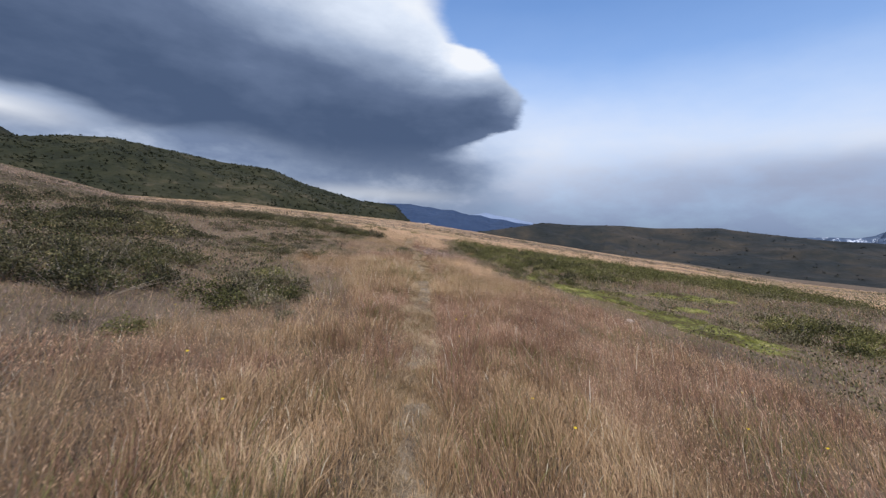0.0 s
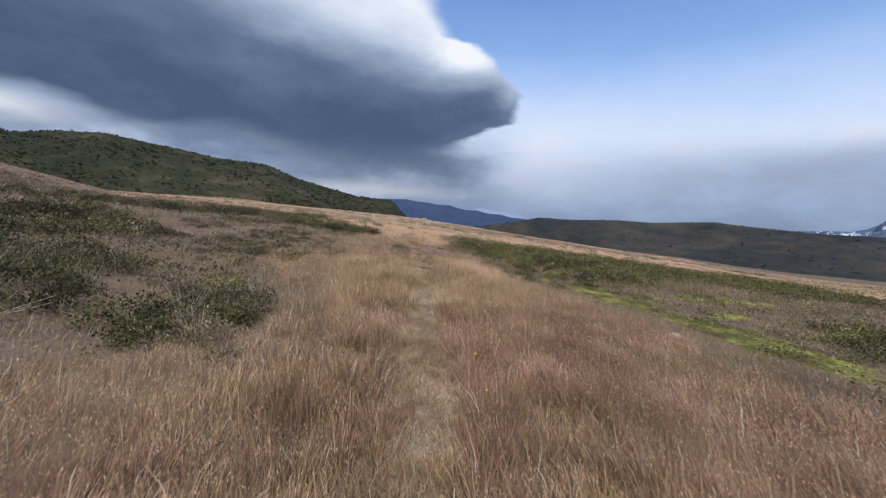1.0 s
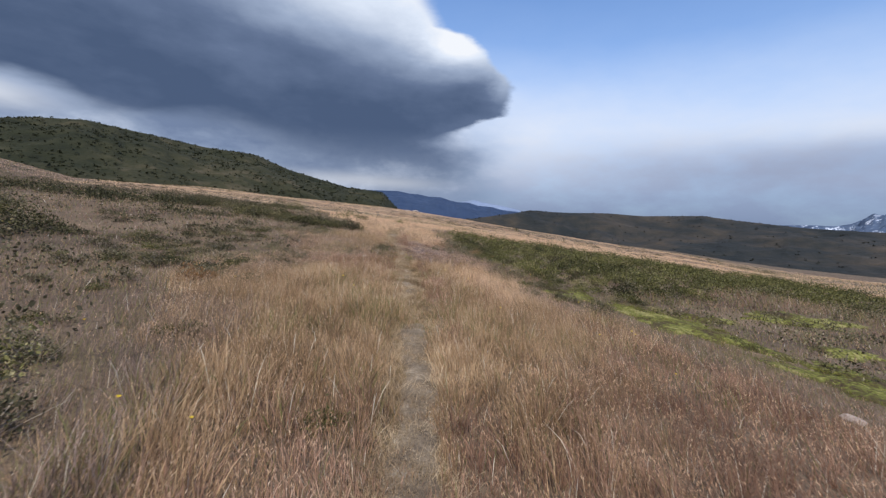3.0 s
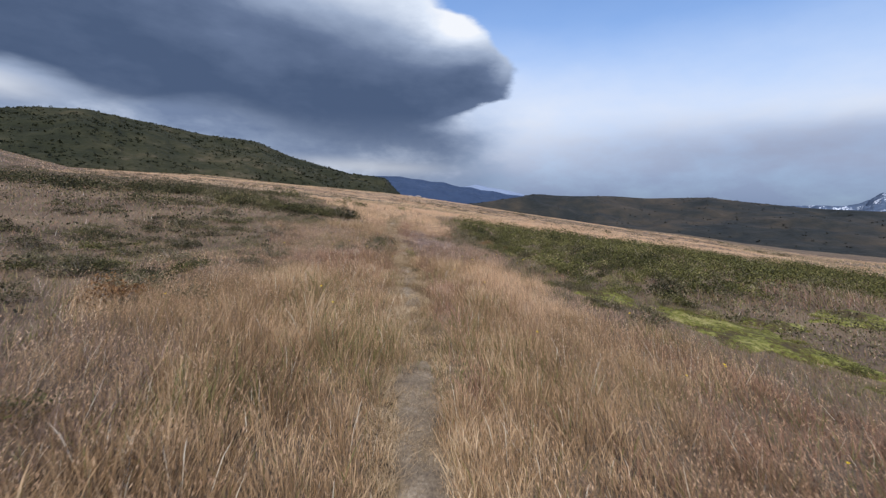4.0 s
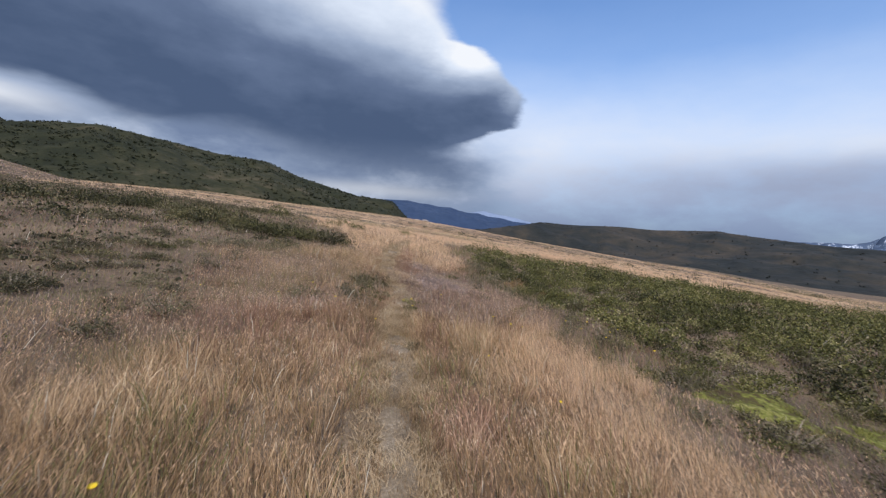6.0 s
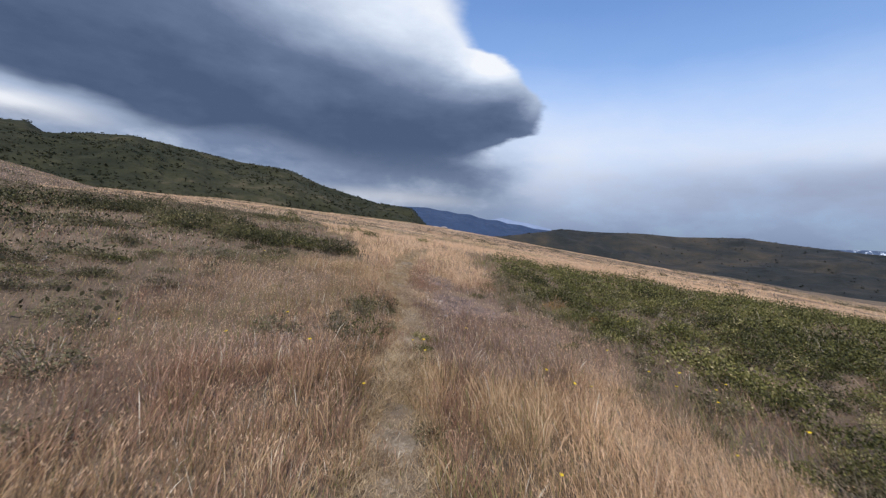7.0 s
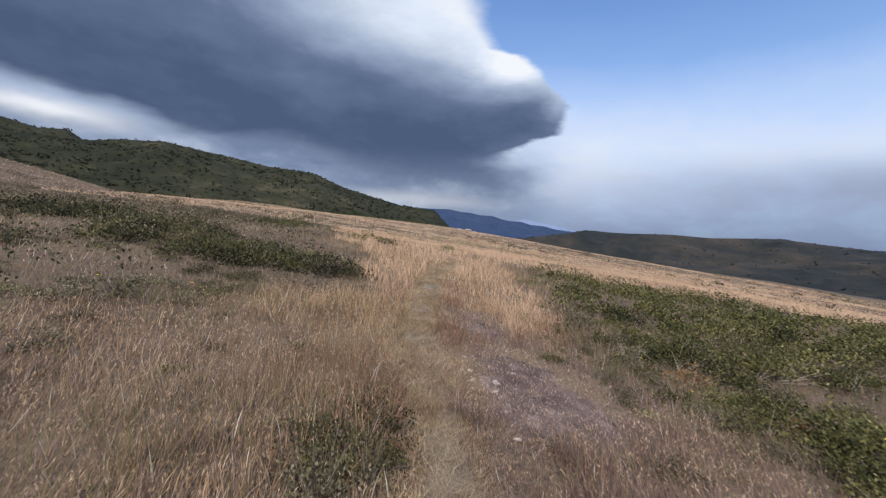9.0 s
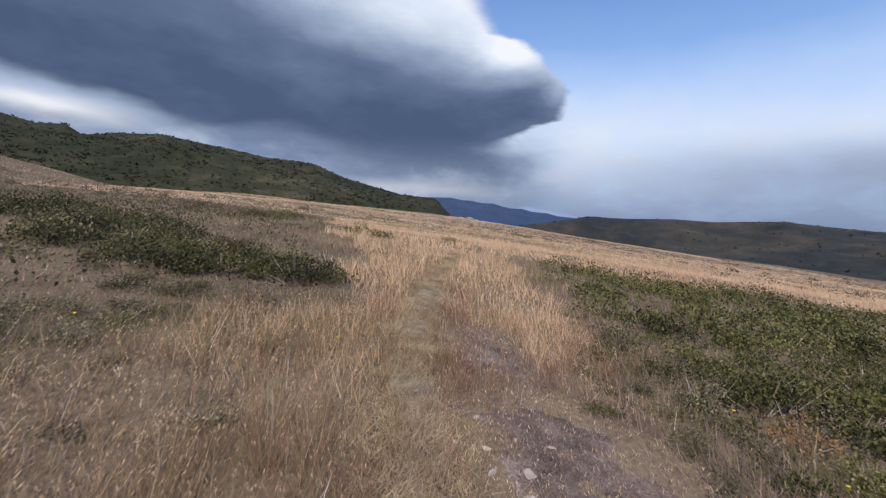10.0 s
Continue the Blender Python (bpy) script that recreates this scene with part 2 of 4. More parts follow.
M_DARKLEAF = herb("dark_shrub_leaf", [(0.0, (0.014, 0.013, 0.006)), (0.30, (0.034, 0.034, 0.013)), (0.6, (0.072, 0.070, 0.026)), (0.88, (0.135, 0.120, 0.048)), (1.0, (0.30, 0.24, 0.13))], 0.9, 0.5, 0.14, 0.55)
M_DRYLEAF = herb("grey_leaf", [(0.0, (0.036, 0.032, 0.016)), (0.4, (0.085, 0.076, 0.038)), (0.75, (0.155, 0.136, 0.074)), (1.0, (0.30, 0.26, 0.165))], 0.9, 0.35, 0.16, 0.4)
M_RUSTLEAF = herb("rusty_leaf", [(0.0, (0.10, 0.05, 0.025)), (0.5, (0.22, 0.115, 0.05)), (1.0, (0.36, 0.22, 0.10))], 0.9, 0.35, 0.25, 0.3)
M_TWIG = herb("twig", [(0.0, (0.09, 0.066, 0.046)), (0.5, (0.19, 0.15, 0.11)), (1.0, (0.40, 0.35, 0.29))], 2.0, 0.2, 0.0)
M_HEATHCLUMP = herb("heath_clump", [(0.0, (0.020, 0.023, 0.011)), (0.5, (0.034, 0.037, 0.017)), (0.85, (0.056, 0.053, 0.028)), (1.0, (0.12, 0.10, 0.064))], 0.008, 0.8, 0.3)
M_WOODCLUMP = herb("wood_clump", [(0.0, (0.022, 0.026, 0.023)), (0.5, (0.036, 0.037, 0.031)), (1.0, (0.062, 0.053, 0.041))], 0.004, 0.8, 0.2)
M_STUBBLE = herb("pale_stubble", [(0.0, (0.16, 0.112, 0.066)), (0.5, (0.37, 0.270, 0.165)), (1.0, (0.68, 0.56, 0.39))], 2.2, 0.5, 0.28)
M_TURF = herb("path_turf", [(0.0, (0.11, 0.078, 0.038)), (0.5, (0.25, 0.182, 0.092)), (1.0, (0.46, 0.36, 0.21))], 1.5, 0.4, 0.28)
M_WIRY = herb("wiry_stem", [(0.0, (0.06, 0.038, 0.036)), (0.5, (0.21, 0.145, 0.132)), (1.0, (0.52, 0.43, 0.38))], 1.5, 0.3, 0.1)
M_PETAL = herb("yellow_petal", [(0.0, (0.72, 0.50, 0.02)), (1.0, (0.85, 0.66, 0.05))], 3.0, 0.2, 0.3)
M_STEM = herb("flower_stem", [(0.0, (0.12, 0.13, 0.04)), (1.0, (0.22, 0.20, 0.07))], 3.0, 0.2, 0.1)
M_SEED = herb("pale_seed_head", [(0.0, (0.55, 0.48, 0.36)), (1.0, (0.78, 0.72, 0.60))], 3.0, 0.2, 0.3)

# ---- the lie of the land ----
RNG = np.random.default_rng(7)
GRID = RNG.random((256, 256))


def value_noise(x, y, size):
    """Smooth noise, 0 to 1, with cells of that many metres; works on arrays."""
    u, v = np.asarray(x, float) / size, np.asarray(y, float) / size
    i, j = np.floor(u).astype(int), np.floor(v).astype(int)
    a, b = u - i, v - j
    a, b = a * a * (3 - 2 * a), b * b * (3 - 2 * b)
    g = lambda p, q: GRID[p % 256, q % 256]
    return (g(i, j) * (1 - a) + g(i + 1, j) * a) * (1 - b) + (g(i, j + 1) * (1 - a) + g(i + 1, j + 1) * a) * b


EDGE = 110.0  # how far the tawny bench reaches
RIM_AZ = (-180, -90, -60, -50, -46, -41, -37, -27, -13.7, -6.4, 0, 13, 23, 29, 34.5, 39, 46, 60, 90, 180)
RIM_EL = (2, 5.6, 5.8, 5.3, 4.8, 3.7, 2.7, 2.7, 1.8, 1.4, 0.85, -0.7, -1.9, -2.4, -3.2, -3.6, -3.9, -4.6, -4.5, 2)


def smooth(x, a, b):
    t = np.clip((np.asarray(x, float) - a) / (b - a), 0, 1)
    return t * t * (3 - 2 * t)


def land(x, y):
    """Height of the ground: a slope that falls to the right, a tawny bench beyond, then a wide valley."""
    x, y = np.asarray(x, float), np.asarray(y, float)
    r, az = np.hypot(x, y), np.degrees(np.arctan2(x, y))
    tilt = lambda s: -0.089 * x * s + 0.033 * y * s
    near = tilt(1.0)
    k = np.minimum(1.0, 30.0 / np.maximum(r, 1e-6))
    h30 = tilt(k)
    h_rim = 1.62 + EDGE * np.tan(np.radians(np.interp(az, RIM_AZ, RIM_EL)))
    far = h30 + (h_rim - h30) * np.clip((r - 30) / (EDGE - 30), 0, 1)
    h = np.where(r < 30, near, far)
    h = h + (value_noise(x, y, 7.0) - 0.5) * 0.22 + (value_noise(x, y, 1.7) - 0.5) * 0.07 + (value_noise(x + 40, y, 0.6) - 0.5) * 0.03
    h = h + (value_noise(x, y, 19.0) - 0.5) * 0.9 * smooth(r, 30, 80) * (1 - smooth(r, 95, 125))
    h = h + 0.16 * smooth(y, 15, 21) * (1 - smooth(y, 28, 45)) * (1 - smooth(np.abs(x), 9, 16)) - 0.17 * smooth(x, 1.2, 4.2) * (1 - smooth(y, 13.5, 18)) * (1 - smooth(x, 12, 30))
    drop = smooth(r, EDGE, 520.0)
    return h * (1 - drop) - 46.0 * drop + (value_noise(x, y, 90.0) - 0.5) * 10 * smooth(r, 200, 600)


TRAIL_Y = (-30, 0, 2.6, 4.8, 7, 10.2, 13.0, 17.1, 18.2, 19.9, 22.6, 25.4, 32, 42, 60)
TRAIL_X = (0.6, 0.0, -0.16, -0.25, -0.33, -0.42, -0.62, -0.98, -1.15, -1.5, -1.86, -1.94, -1.6, -2.7, -4.0)


def trail(y):
    return np.interp(y, TRAIL_Y, TRAIL_X)


def off_trail(x, y):
    """Metres to the side of the path's middle."""
    return np.asarray(x) - trail(y)


def mesh_object(name, verts, faces, material, parent=None, label="", even=False):
    """One mesh from arrays of corners and faces, all faces of one kind."""
    me = bpy.data.meshes.new(name)
    verts, faces = np.asarray(verts, np.float32), np.asarray(faces, np.int32)
    me.vertices.add(len(verts))
    me.vertices.foreach_set("co", verts.ravel())
    k = faces.shape[1]
    me.loops.add(faces.size)
    me.loops.foreach_set("vertex_index", faces.ravel())
    me.polygons.add(len(faces))
    me.polygons.foreach_set("loop_start", np.arange(0, faces.size, k, dtype=np.int32))
    me.polygons.foreach_set("use_smooth", np.full(len(faces), even))
    me.update(calc_edges=True)
    me.materials.append(material)
    ob = new(name, me)
    ob.parent = parent
    if label:
        ob["label"] = label
    return ob


def grid_faces(rows, cols):
    i = np.arange((rows - 1) * cols).reshape(rows - 1, cols)[:, :-1].ravel()
    return np.stack([i, i + 1, i + cols + 1, i + cols], 1)


def make_ground():
    fine = np.radians(np.concatenate([np.arange(-180, -70, 4.0), np.arange(-70, 70, 0.6), np.arange(70, 180.1, 4.0)]))
    radii = np.concatenate([[0.01], np.geomspace(0.5, 4800, 220)])
    r, a = np.meshgrid(radii, fine, indexing="ij")
    x, y = r * np.sin(a), r * np.cos(a)
    z = land(x, y)
    z = z - 0.05 * (1 - smooth(np.abs(off_trail(x, y)), 0.12, 0.4)) * (r < 70)
    ob = mesh_object("ground", np.stack([x, y, z], -1).reshape(-1, 3), grid_faces(*r.shape)[:, ::-1], M_GROUND, even=True)
    tagged(ob, "dry tawny meadow ground sloping across an open hillside", "ground", kind="structure")


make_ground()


def make_ridge(name, label, material, az_list, el_list, r_foot, r_top, r_back, foot_z, rough, step=0.25, rugged=0.0):
    """A hill whose skyline is given by direction, rising from its foot to its top and falling behind."""
    az = np.arange(az_list[0], az_list[-1] + step / 2, step)
    top = 1.62 + r_top * np.tan(np.radians(np.interp(az, az_list, el_list)))
    rows = np.concatenate([np.linspace(0, 1, 70), np.linspace(1.05, 2, 14)])
    s, a = np.meshgrid(rows, np.radians(az), indexing="ij")
    r = np.where(s <= 1, r_foot + (r_top - r_foot) * s, r_top + (r_back - r_top) * (s - 1))
    up = np.where(s <= 1, smooth(s, -0.55, 1.0) - 0.0, 1 - 0.9 * smooth(s, 1, 2.2))
    lo = float(smooth(0, -0.55, 1.0))
    up = np.where(s <= 1, (up - lo) / (1 - lo), up)
    x, y = r * np.sin(a), r * np.cos(a)
    z = foot_z + (top[None, :] - foot_z) * up
    z = z + ((value_noise(x, y, r_top * 0.16) - 0.5) + 0.5 * (value_noise(x, y, r_top * 0.05) - 0.5)) * rough * np.sin(np.clip(s, 0, 1) * math.pi)
    z = z + (value_noise(x, y, r_top * 0.012) - 0.5) * rough * 0.12
    if rugged:
        z = z + (np.abs(value_noise(x, y, r_top * 0.03) - 0.5) + 0.6 * np.abs(value_noise(x, y, r_top * 0.012) - 0.5) - 0.4) * rugged * up
    # the skyline keeps to the given heights, whatever the relief
    seen = ((z - 1.62) / r).max(0)
    z = np.where(z > foot_z, foot_z + (z - foot_z) * ((top - foot_z) / np.maximum(1.62 + seen * r_top - foot_z, 1.0))[None, :], z)
    points = np.stack([x, y, z], -1)
    ob = mesh_object(name, points.reshape(-1, 3), grid_faces(*r.shape)[:, ::-1], material, even=True)
    tagged(ob, label, "hill", kind="structure")
    return points


L_AZ = (-75, -62, -52, -46, -43.7, -41.3, -37.7, -32.7, -27.1, -22.1, -18, -10.9, -6.5, -4.9, -3.5)
L_EL = (8.4, 8.0, 7.5, 7.3, 7.7, 8.2, 8.6, 8.0, 7.3, 7.1, 5.6, 3.9, 3.6, 2.0, 0.3)
HILL_NEAR = make_ridge("hill_near", "dark green scrub-covered hill with a rounded crest", M_HILL, L_AZ, L_EL, 240, 900, 1500, -22.0, 30.0)
HILL_BEHIND = make_ridge("hill_behind", "darker hill shoulder rising behind the scrub hill", M_HILL, (-80, -60, -54, -51, -48.5, -46.4, -44.8, -42, -38), (9.5, 8.8, 8.5, 8.6, 8.1, 8.4, 7.4, 6.4, 4), 1500, 2300, 2800, -40.0, 40.0)
HILL_VALLEY = make_ridge("hill_valley", "long dark wooded hill across the valley", M_FAR, (3, 6, 8.7, 13, 17.9, 22.6, 26.3, 32.6, 35.8, 40.9, 46, 55, 70, 80), (0.3, 0.7, 1.2, 1.95, 1.9, 2.0, 1.8, 2.0, 1.6, 1.1, 0.9, 0.8, 1, 1), 620, 1350, 2100, -52.0, 40.0)
make_ridge("mountain_range", "distant mountain range under cloud, coloured deep blue for haze", M_BLUE_HAZED, (-16, -9, -6.5, -4.5, -3, -1.8, -0.4, 1.2, 2.2, 3.4, 4.9, 6.2, 8, 9.5, 11.5, 15, 20), (3.4, 3.7, 3.75, 3.8, 3.55, 3.5, 3.25, 3.25, 2.95, 2.7, 2.7, 2.35, 2.25, 1.9, 1.75, 1.2, 0.6), 2600, 3700, 4300, -60.0, 70.0, 0.2, 35.0)
make_ridge("mountain_range_far", "range on the horizon, coloured pale for haze", M_PALE_HAZED, (-3, 2, 4, 5.5, 7, 9, 11.5, 14, 16), (1.8, 2.4, 2.75, 3.05, 2.75, 2.5, 2.0, 1.2, 0.6), 3900, 4400, 4700, -60.0, 60.0)
make_ridge("mountain_peak", "rugged mountain streaked with snow on the horizon", M_PEAK, (36, 40, 42.5, 44, 45.2, 46, 46.6, 47, 47.6, 48.2, 49, 50, 53, 56, 60), (0.8, 1.25, 1.35, 1.3, 1.6, 2.1, 2.65, 2.45, 2.6, 2.1, 1.8, 1.65, 1.5, 1.5, 1.4), 3300, 4000, 4500, -60.0, 60.0, 0.15, 110.0)

# ---- zones of growth ----


def inside(x, y, zones):
    """How far inside any of the ellipses (cx, cy, rx, ry, turn) a place lies: above 0 inside, 1 in the middle; the outline is uneven."""
    x, y = np.asarray(x, float), np.asarray(y, float)
    wob = (value_noise(x, y, 0.9) - 0.5) * 0.6 + (value_noise(x + 9, y, 0.35) - 0.5) * 0.4
    best = np.full(np.broadcast(x, y).shape, -9.0)
    for cx, cy, rx, ry, turn in zones:
        c, s = math.cos(radians(turn)), math.sin(radians(turn))
        u, v = ((x - cx) * c + (y - cy) * s) / rx, (-(x - cx) * s + (y - cy) * c) / ry
        best = np.maximum(best, 1 - np.hypot(u, v))
    return best + wob * 0.5


CLEAR = ((-0.4, 19.3, 0.85, 1.25, 20), (-0.9, 21.2, 0.40, 1.0, 15), (-0.62, 18.0, 0.25, 0.6, 0))
MOSS = ((6.2, 10.2, 2.1, 0.95, -72), (4.8, 13.5, 1.55, 0.85, -50), (3.0, 15.0, 0.6, 0.5, 0), (9.2, 15.8, 1.7, 0.6, 12), (6.0, 14.6, 0.8, 0.35, 20), (7.6, 12.9, 0.7, 0.4, 20))
MAT_Y = (13.0, 14.0, 16.0, 18.0, 20.0, 22.0, 25.0, 31.0, 36.0)
MAT_X = (3.4, 2.7, 2.5, 2.0, 0.85, 0.65, 0.6, 0.3, 1.5)


def mat_depth(x, y):
    """Metres by which a place lies inside the green shrub carpet beside the path."""
    x, y = np.asarray(x, float), np.asarray(y, float)
    near_edge = y - (14.7 + 0.62 * np.clip(x - 3.6, 0, 6))
    return np.minimum(np.minimum(x - np.interp(y, MAT_Y, MAT_X), near_edge), np.minimum(29.6 - y + 0.06 * x, 21 - x + (y - 20) * 0.3)) + (value_noise(x, y, 1.3) - 0.5) * 0.9


HEATH_LY = (0, 3, 5, 7, 8.5, 10.5, 12.5, 16, 18.5, 22, 26, 30, 40, 55)
HEATH_LX = (-4.8, -4.2, -3.0, -2.1, -2.6, -3.2, -4.3, -3.9, -4.6, -3.0, -3.6, -5.5, -9.0, -15.0)
HEATH_RY = (0, 6.5, 9.6, 12, 14, 17.5, 20, 24, 30, 36)
HEATH_RX = (7.0, 5.0, 3.8, 3.2, 2.2, 1.2, 0.3, 0.5, 0.2, 2.0)


def heath(x, y):
    """Metres by which a place lies in the weathered heath on either side of the grassy strip."""
    x, y = np.asarray(x, float), np.asarray(y, float)
    left = np.minimum(np.interp(y, HEATH_LY, HEATH_LX) - x, 50 - y + 0.25 * (x + 6))
    right = np.minimum(np.minimum(x - np.interp(y, HEATH_RY, HEATH_RX), 30.5 - y), 21 - x + (y - 20) * 0.3)
    return np.maximum(left, right) + (value_noise(x, y, 1.6) - 0.5) * 1.4 + (value_noise(x, y, 0.5) - 0.5) * 0.6


GREY = ((0.0, 18.6, 1.2, 2.6, 0), (-2.3, 17.0, 1.0, 1.6, 0), (2.5, 14.0, 0.9, 1.1, 20), (7.8, 10.2, 1.6, 0.8, -50), (-2.4, 6.0, 1.3, 1.2, 0), (-5.0, 14.5, 2.6, 3.0, 0), (-4.5, 18.0, 2.2, 2.0, 0), (1.6, 17.4, 0.9, 1.4, 0), (-3.4, 9.0, 1.5, 1.8, 0), (3.9, 16.0, 1.2, 1.0, 0))
PALE = ((1.4, 15.0, 1.1, 3.0, -8), (-2.8, 24.0, 1.2, 3.5, 0), (-0.3, 23.6, 0.7, 3.2, 0), (-1.2, 28.0, 1.6, 3.5, 0))
THICKET = ((-6.4, 7.8, 3.2, 1.9, 128), (-6.0, 23.4, 2.9, 1.5, -12), (-4.3, 12.4, 1.1, 0.5, -15), (-11.0, 14.0, 3.6, 2.6, 128), (-10.6, 25.6, 3.6, 1.5, -12))


def tussocks(x, y, cell):
    """For each place the way from the middle of its tussock, that distance in cells, and a number for the tussock."""
    i, j = np.floor(x / cell).astype(int), np.floor(y / cell).astype(int)
    best, bx, by, mark = np.full(len(x), 9.0), np.zeros(len(x)), np.zeros(len(x)), np.zeros(len(x))
    for p in (-1, 0, 1):
        for q in (-1, 0, 1):
            a, b = (i + p) % 256, (j + q) % 256
            dx = x / cell - (i + p + 0.1 + 0.8 * GRID[a, b])
            dy = y / cell - (j + q + 0.1 + 0.8 * GRID[b, (a + 77) % 256])
            d = np.hypot(dx, dy)
            near = d < best
            best, bx, by = np.where(near, d, best), np.where(near, dx, bx), np.where(near, dy, by)
            mark = np.where(near, GRID[(a + 131) % 256, (b + 19) % 256], mark)
    return bx, by, best, mark


def blades(name, x, y, height, width, material, label, bent=True, lean=0.40, culm=0.0, out=None):
    """A field of grass: tapered, bent blades (three faces each) or, farther off, plain ones."""
    n = len(x)
    z = land(x, y) - 0.02
    turn, way = RNG.uniform(0, math.tau, n), RNG.uniform(0, math.tau, n)
    lean = height * lean * RNG.uniform(0.1, 2.0, n)
    lx, ly = np.cos(way) * lean - 0.08 * height, np.sin(way) * lean + 0.34 * height
    if out is not None:
        lx, ly = lx + out[0] * height * 0.45, ly + out[1] * height * 0.45
    wx, wy = np.cos(turn) * width / 2, np.sin(turn) * width / 2
    if bent:
        head = RNG.random(n) < culm
        b, m = np.where(head, 0.45, 1.0), np.where(head, 1.5, 0.8)
        mz = np.where(head, 0.74, 0.58)
        v = np.empty((n, 5, 3), np.float32)
        v[:, 0] = np.stack([x - wx * b, y - wy * b, z], 1)
        v[:, 1] = np.stack([x + wx * b, y + wy * b, z], 1)
        v[:, 2] = np.stack([x + lx * 0.60 - wx * m, y + ly * 0.60 - wy * m, z + height * mz], 1)
        v[:, 3] = np.stack([x + lx * 0.60 + wx * m, y + ly * 0.60 + wy * m, z + height * mz], 1)
        v[:, 4] = np.stack([x + lx, y + ly, z + height * 0.97], 1)
        f = (np.arange(n)[:, None, None] * 5 + np.array([[0, 1, 3], [0, 3, 2], [2, 3, 4]])[None]).reshape(-1, 3)
    else:
        v = np.empty((n, 3, 3), np.float32)
        v[:, 0] = np.stack([x - wx, y - wy, z], 1)
        v[:, 1] = np.stack([x + wx, y + wy, z], 1)
        v[:, 2] = np.stack([x + lx, y + ly, z + height], 1)
        f = np.arange(n * 3).reshape(-1, 3)
    tagged(mesh_object(name, v.reshape(-1, 3), f, material), label, "grass", kind="stuff")


def heads(name, x, y, height, length, width, label):
    """Small pointed seed heads at the tops of the grass, each tilted its own way."""
    n = len(x)
    z = land(x, y) - 0.02 + height * RNG.uniform(0.86, 1.08, n)
    way, turn = RNG.uniform(0, math.tau, n), RNG.uniform(0, math.tau, n)
    tip = np.stack([np.cos(way) - 0.1, np.sin(way) + 0.5, RNG.uniform(0.5, 2.2, n)], 1)
    tip *= (length / np.linalg.norm(tip, axis=1))[:, None]
    side = np.stack([np.cos(turn), np.sin(turn), np.zeros(n)], 1) * (width / 2)[:, None]
    at = np.stack([x - 0.08 * height, y + 0.34 * height, z], 1) + np.stack([np.cos(way), np.sin(way), np.zeros(n)], 1) * (height * 0.15)[:, None]
    v = np.stack([at, at + tip * 0.55 + side, at + tip], 1)
    tagged(mesh_object(name, v.reshape(-1, 3), np.arange(3 * n).reshape(-1, 3), M_HEAD), label, "grass", kind="stuff")


def path_distance(x, y):
    """Metres from the stretch of path that is walked."""
    yy = np.clip(y, 0, 17)
    return np.hypot(x + 0.06 * yy, y - yy)


def scatter(near, far, density):
    """Places with that density in the band between two distances from the walked path, ahead of its start."""
    x0, x1, y0, y1 = -far - 1.2, far + 0.2, 1.0, 17 + far
    n = int((x1 - x0) * (y1 - y0) * density)
    x, y = RNG.uniform(x0, x1, n), RNG.uniform(y0, y1, n)
    d = path_distance(x, y)
    keep = (d >= near) & (d < far) & (np.abs(x + 0.2) < 1.3 * y + 0.3)
    return x[keep], y[keep]


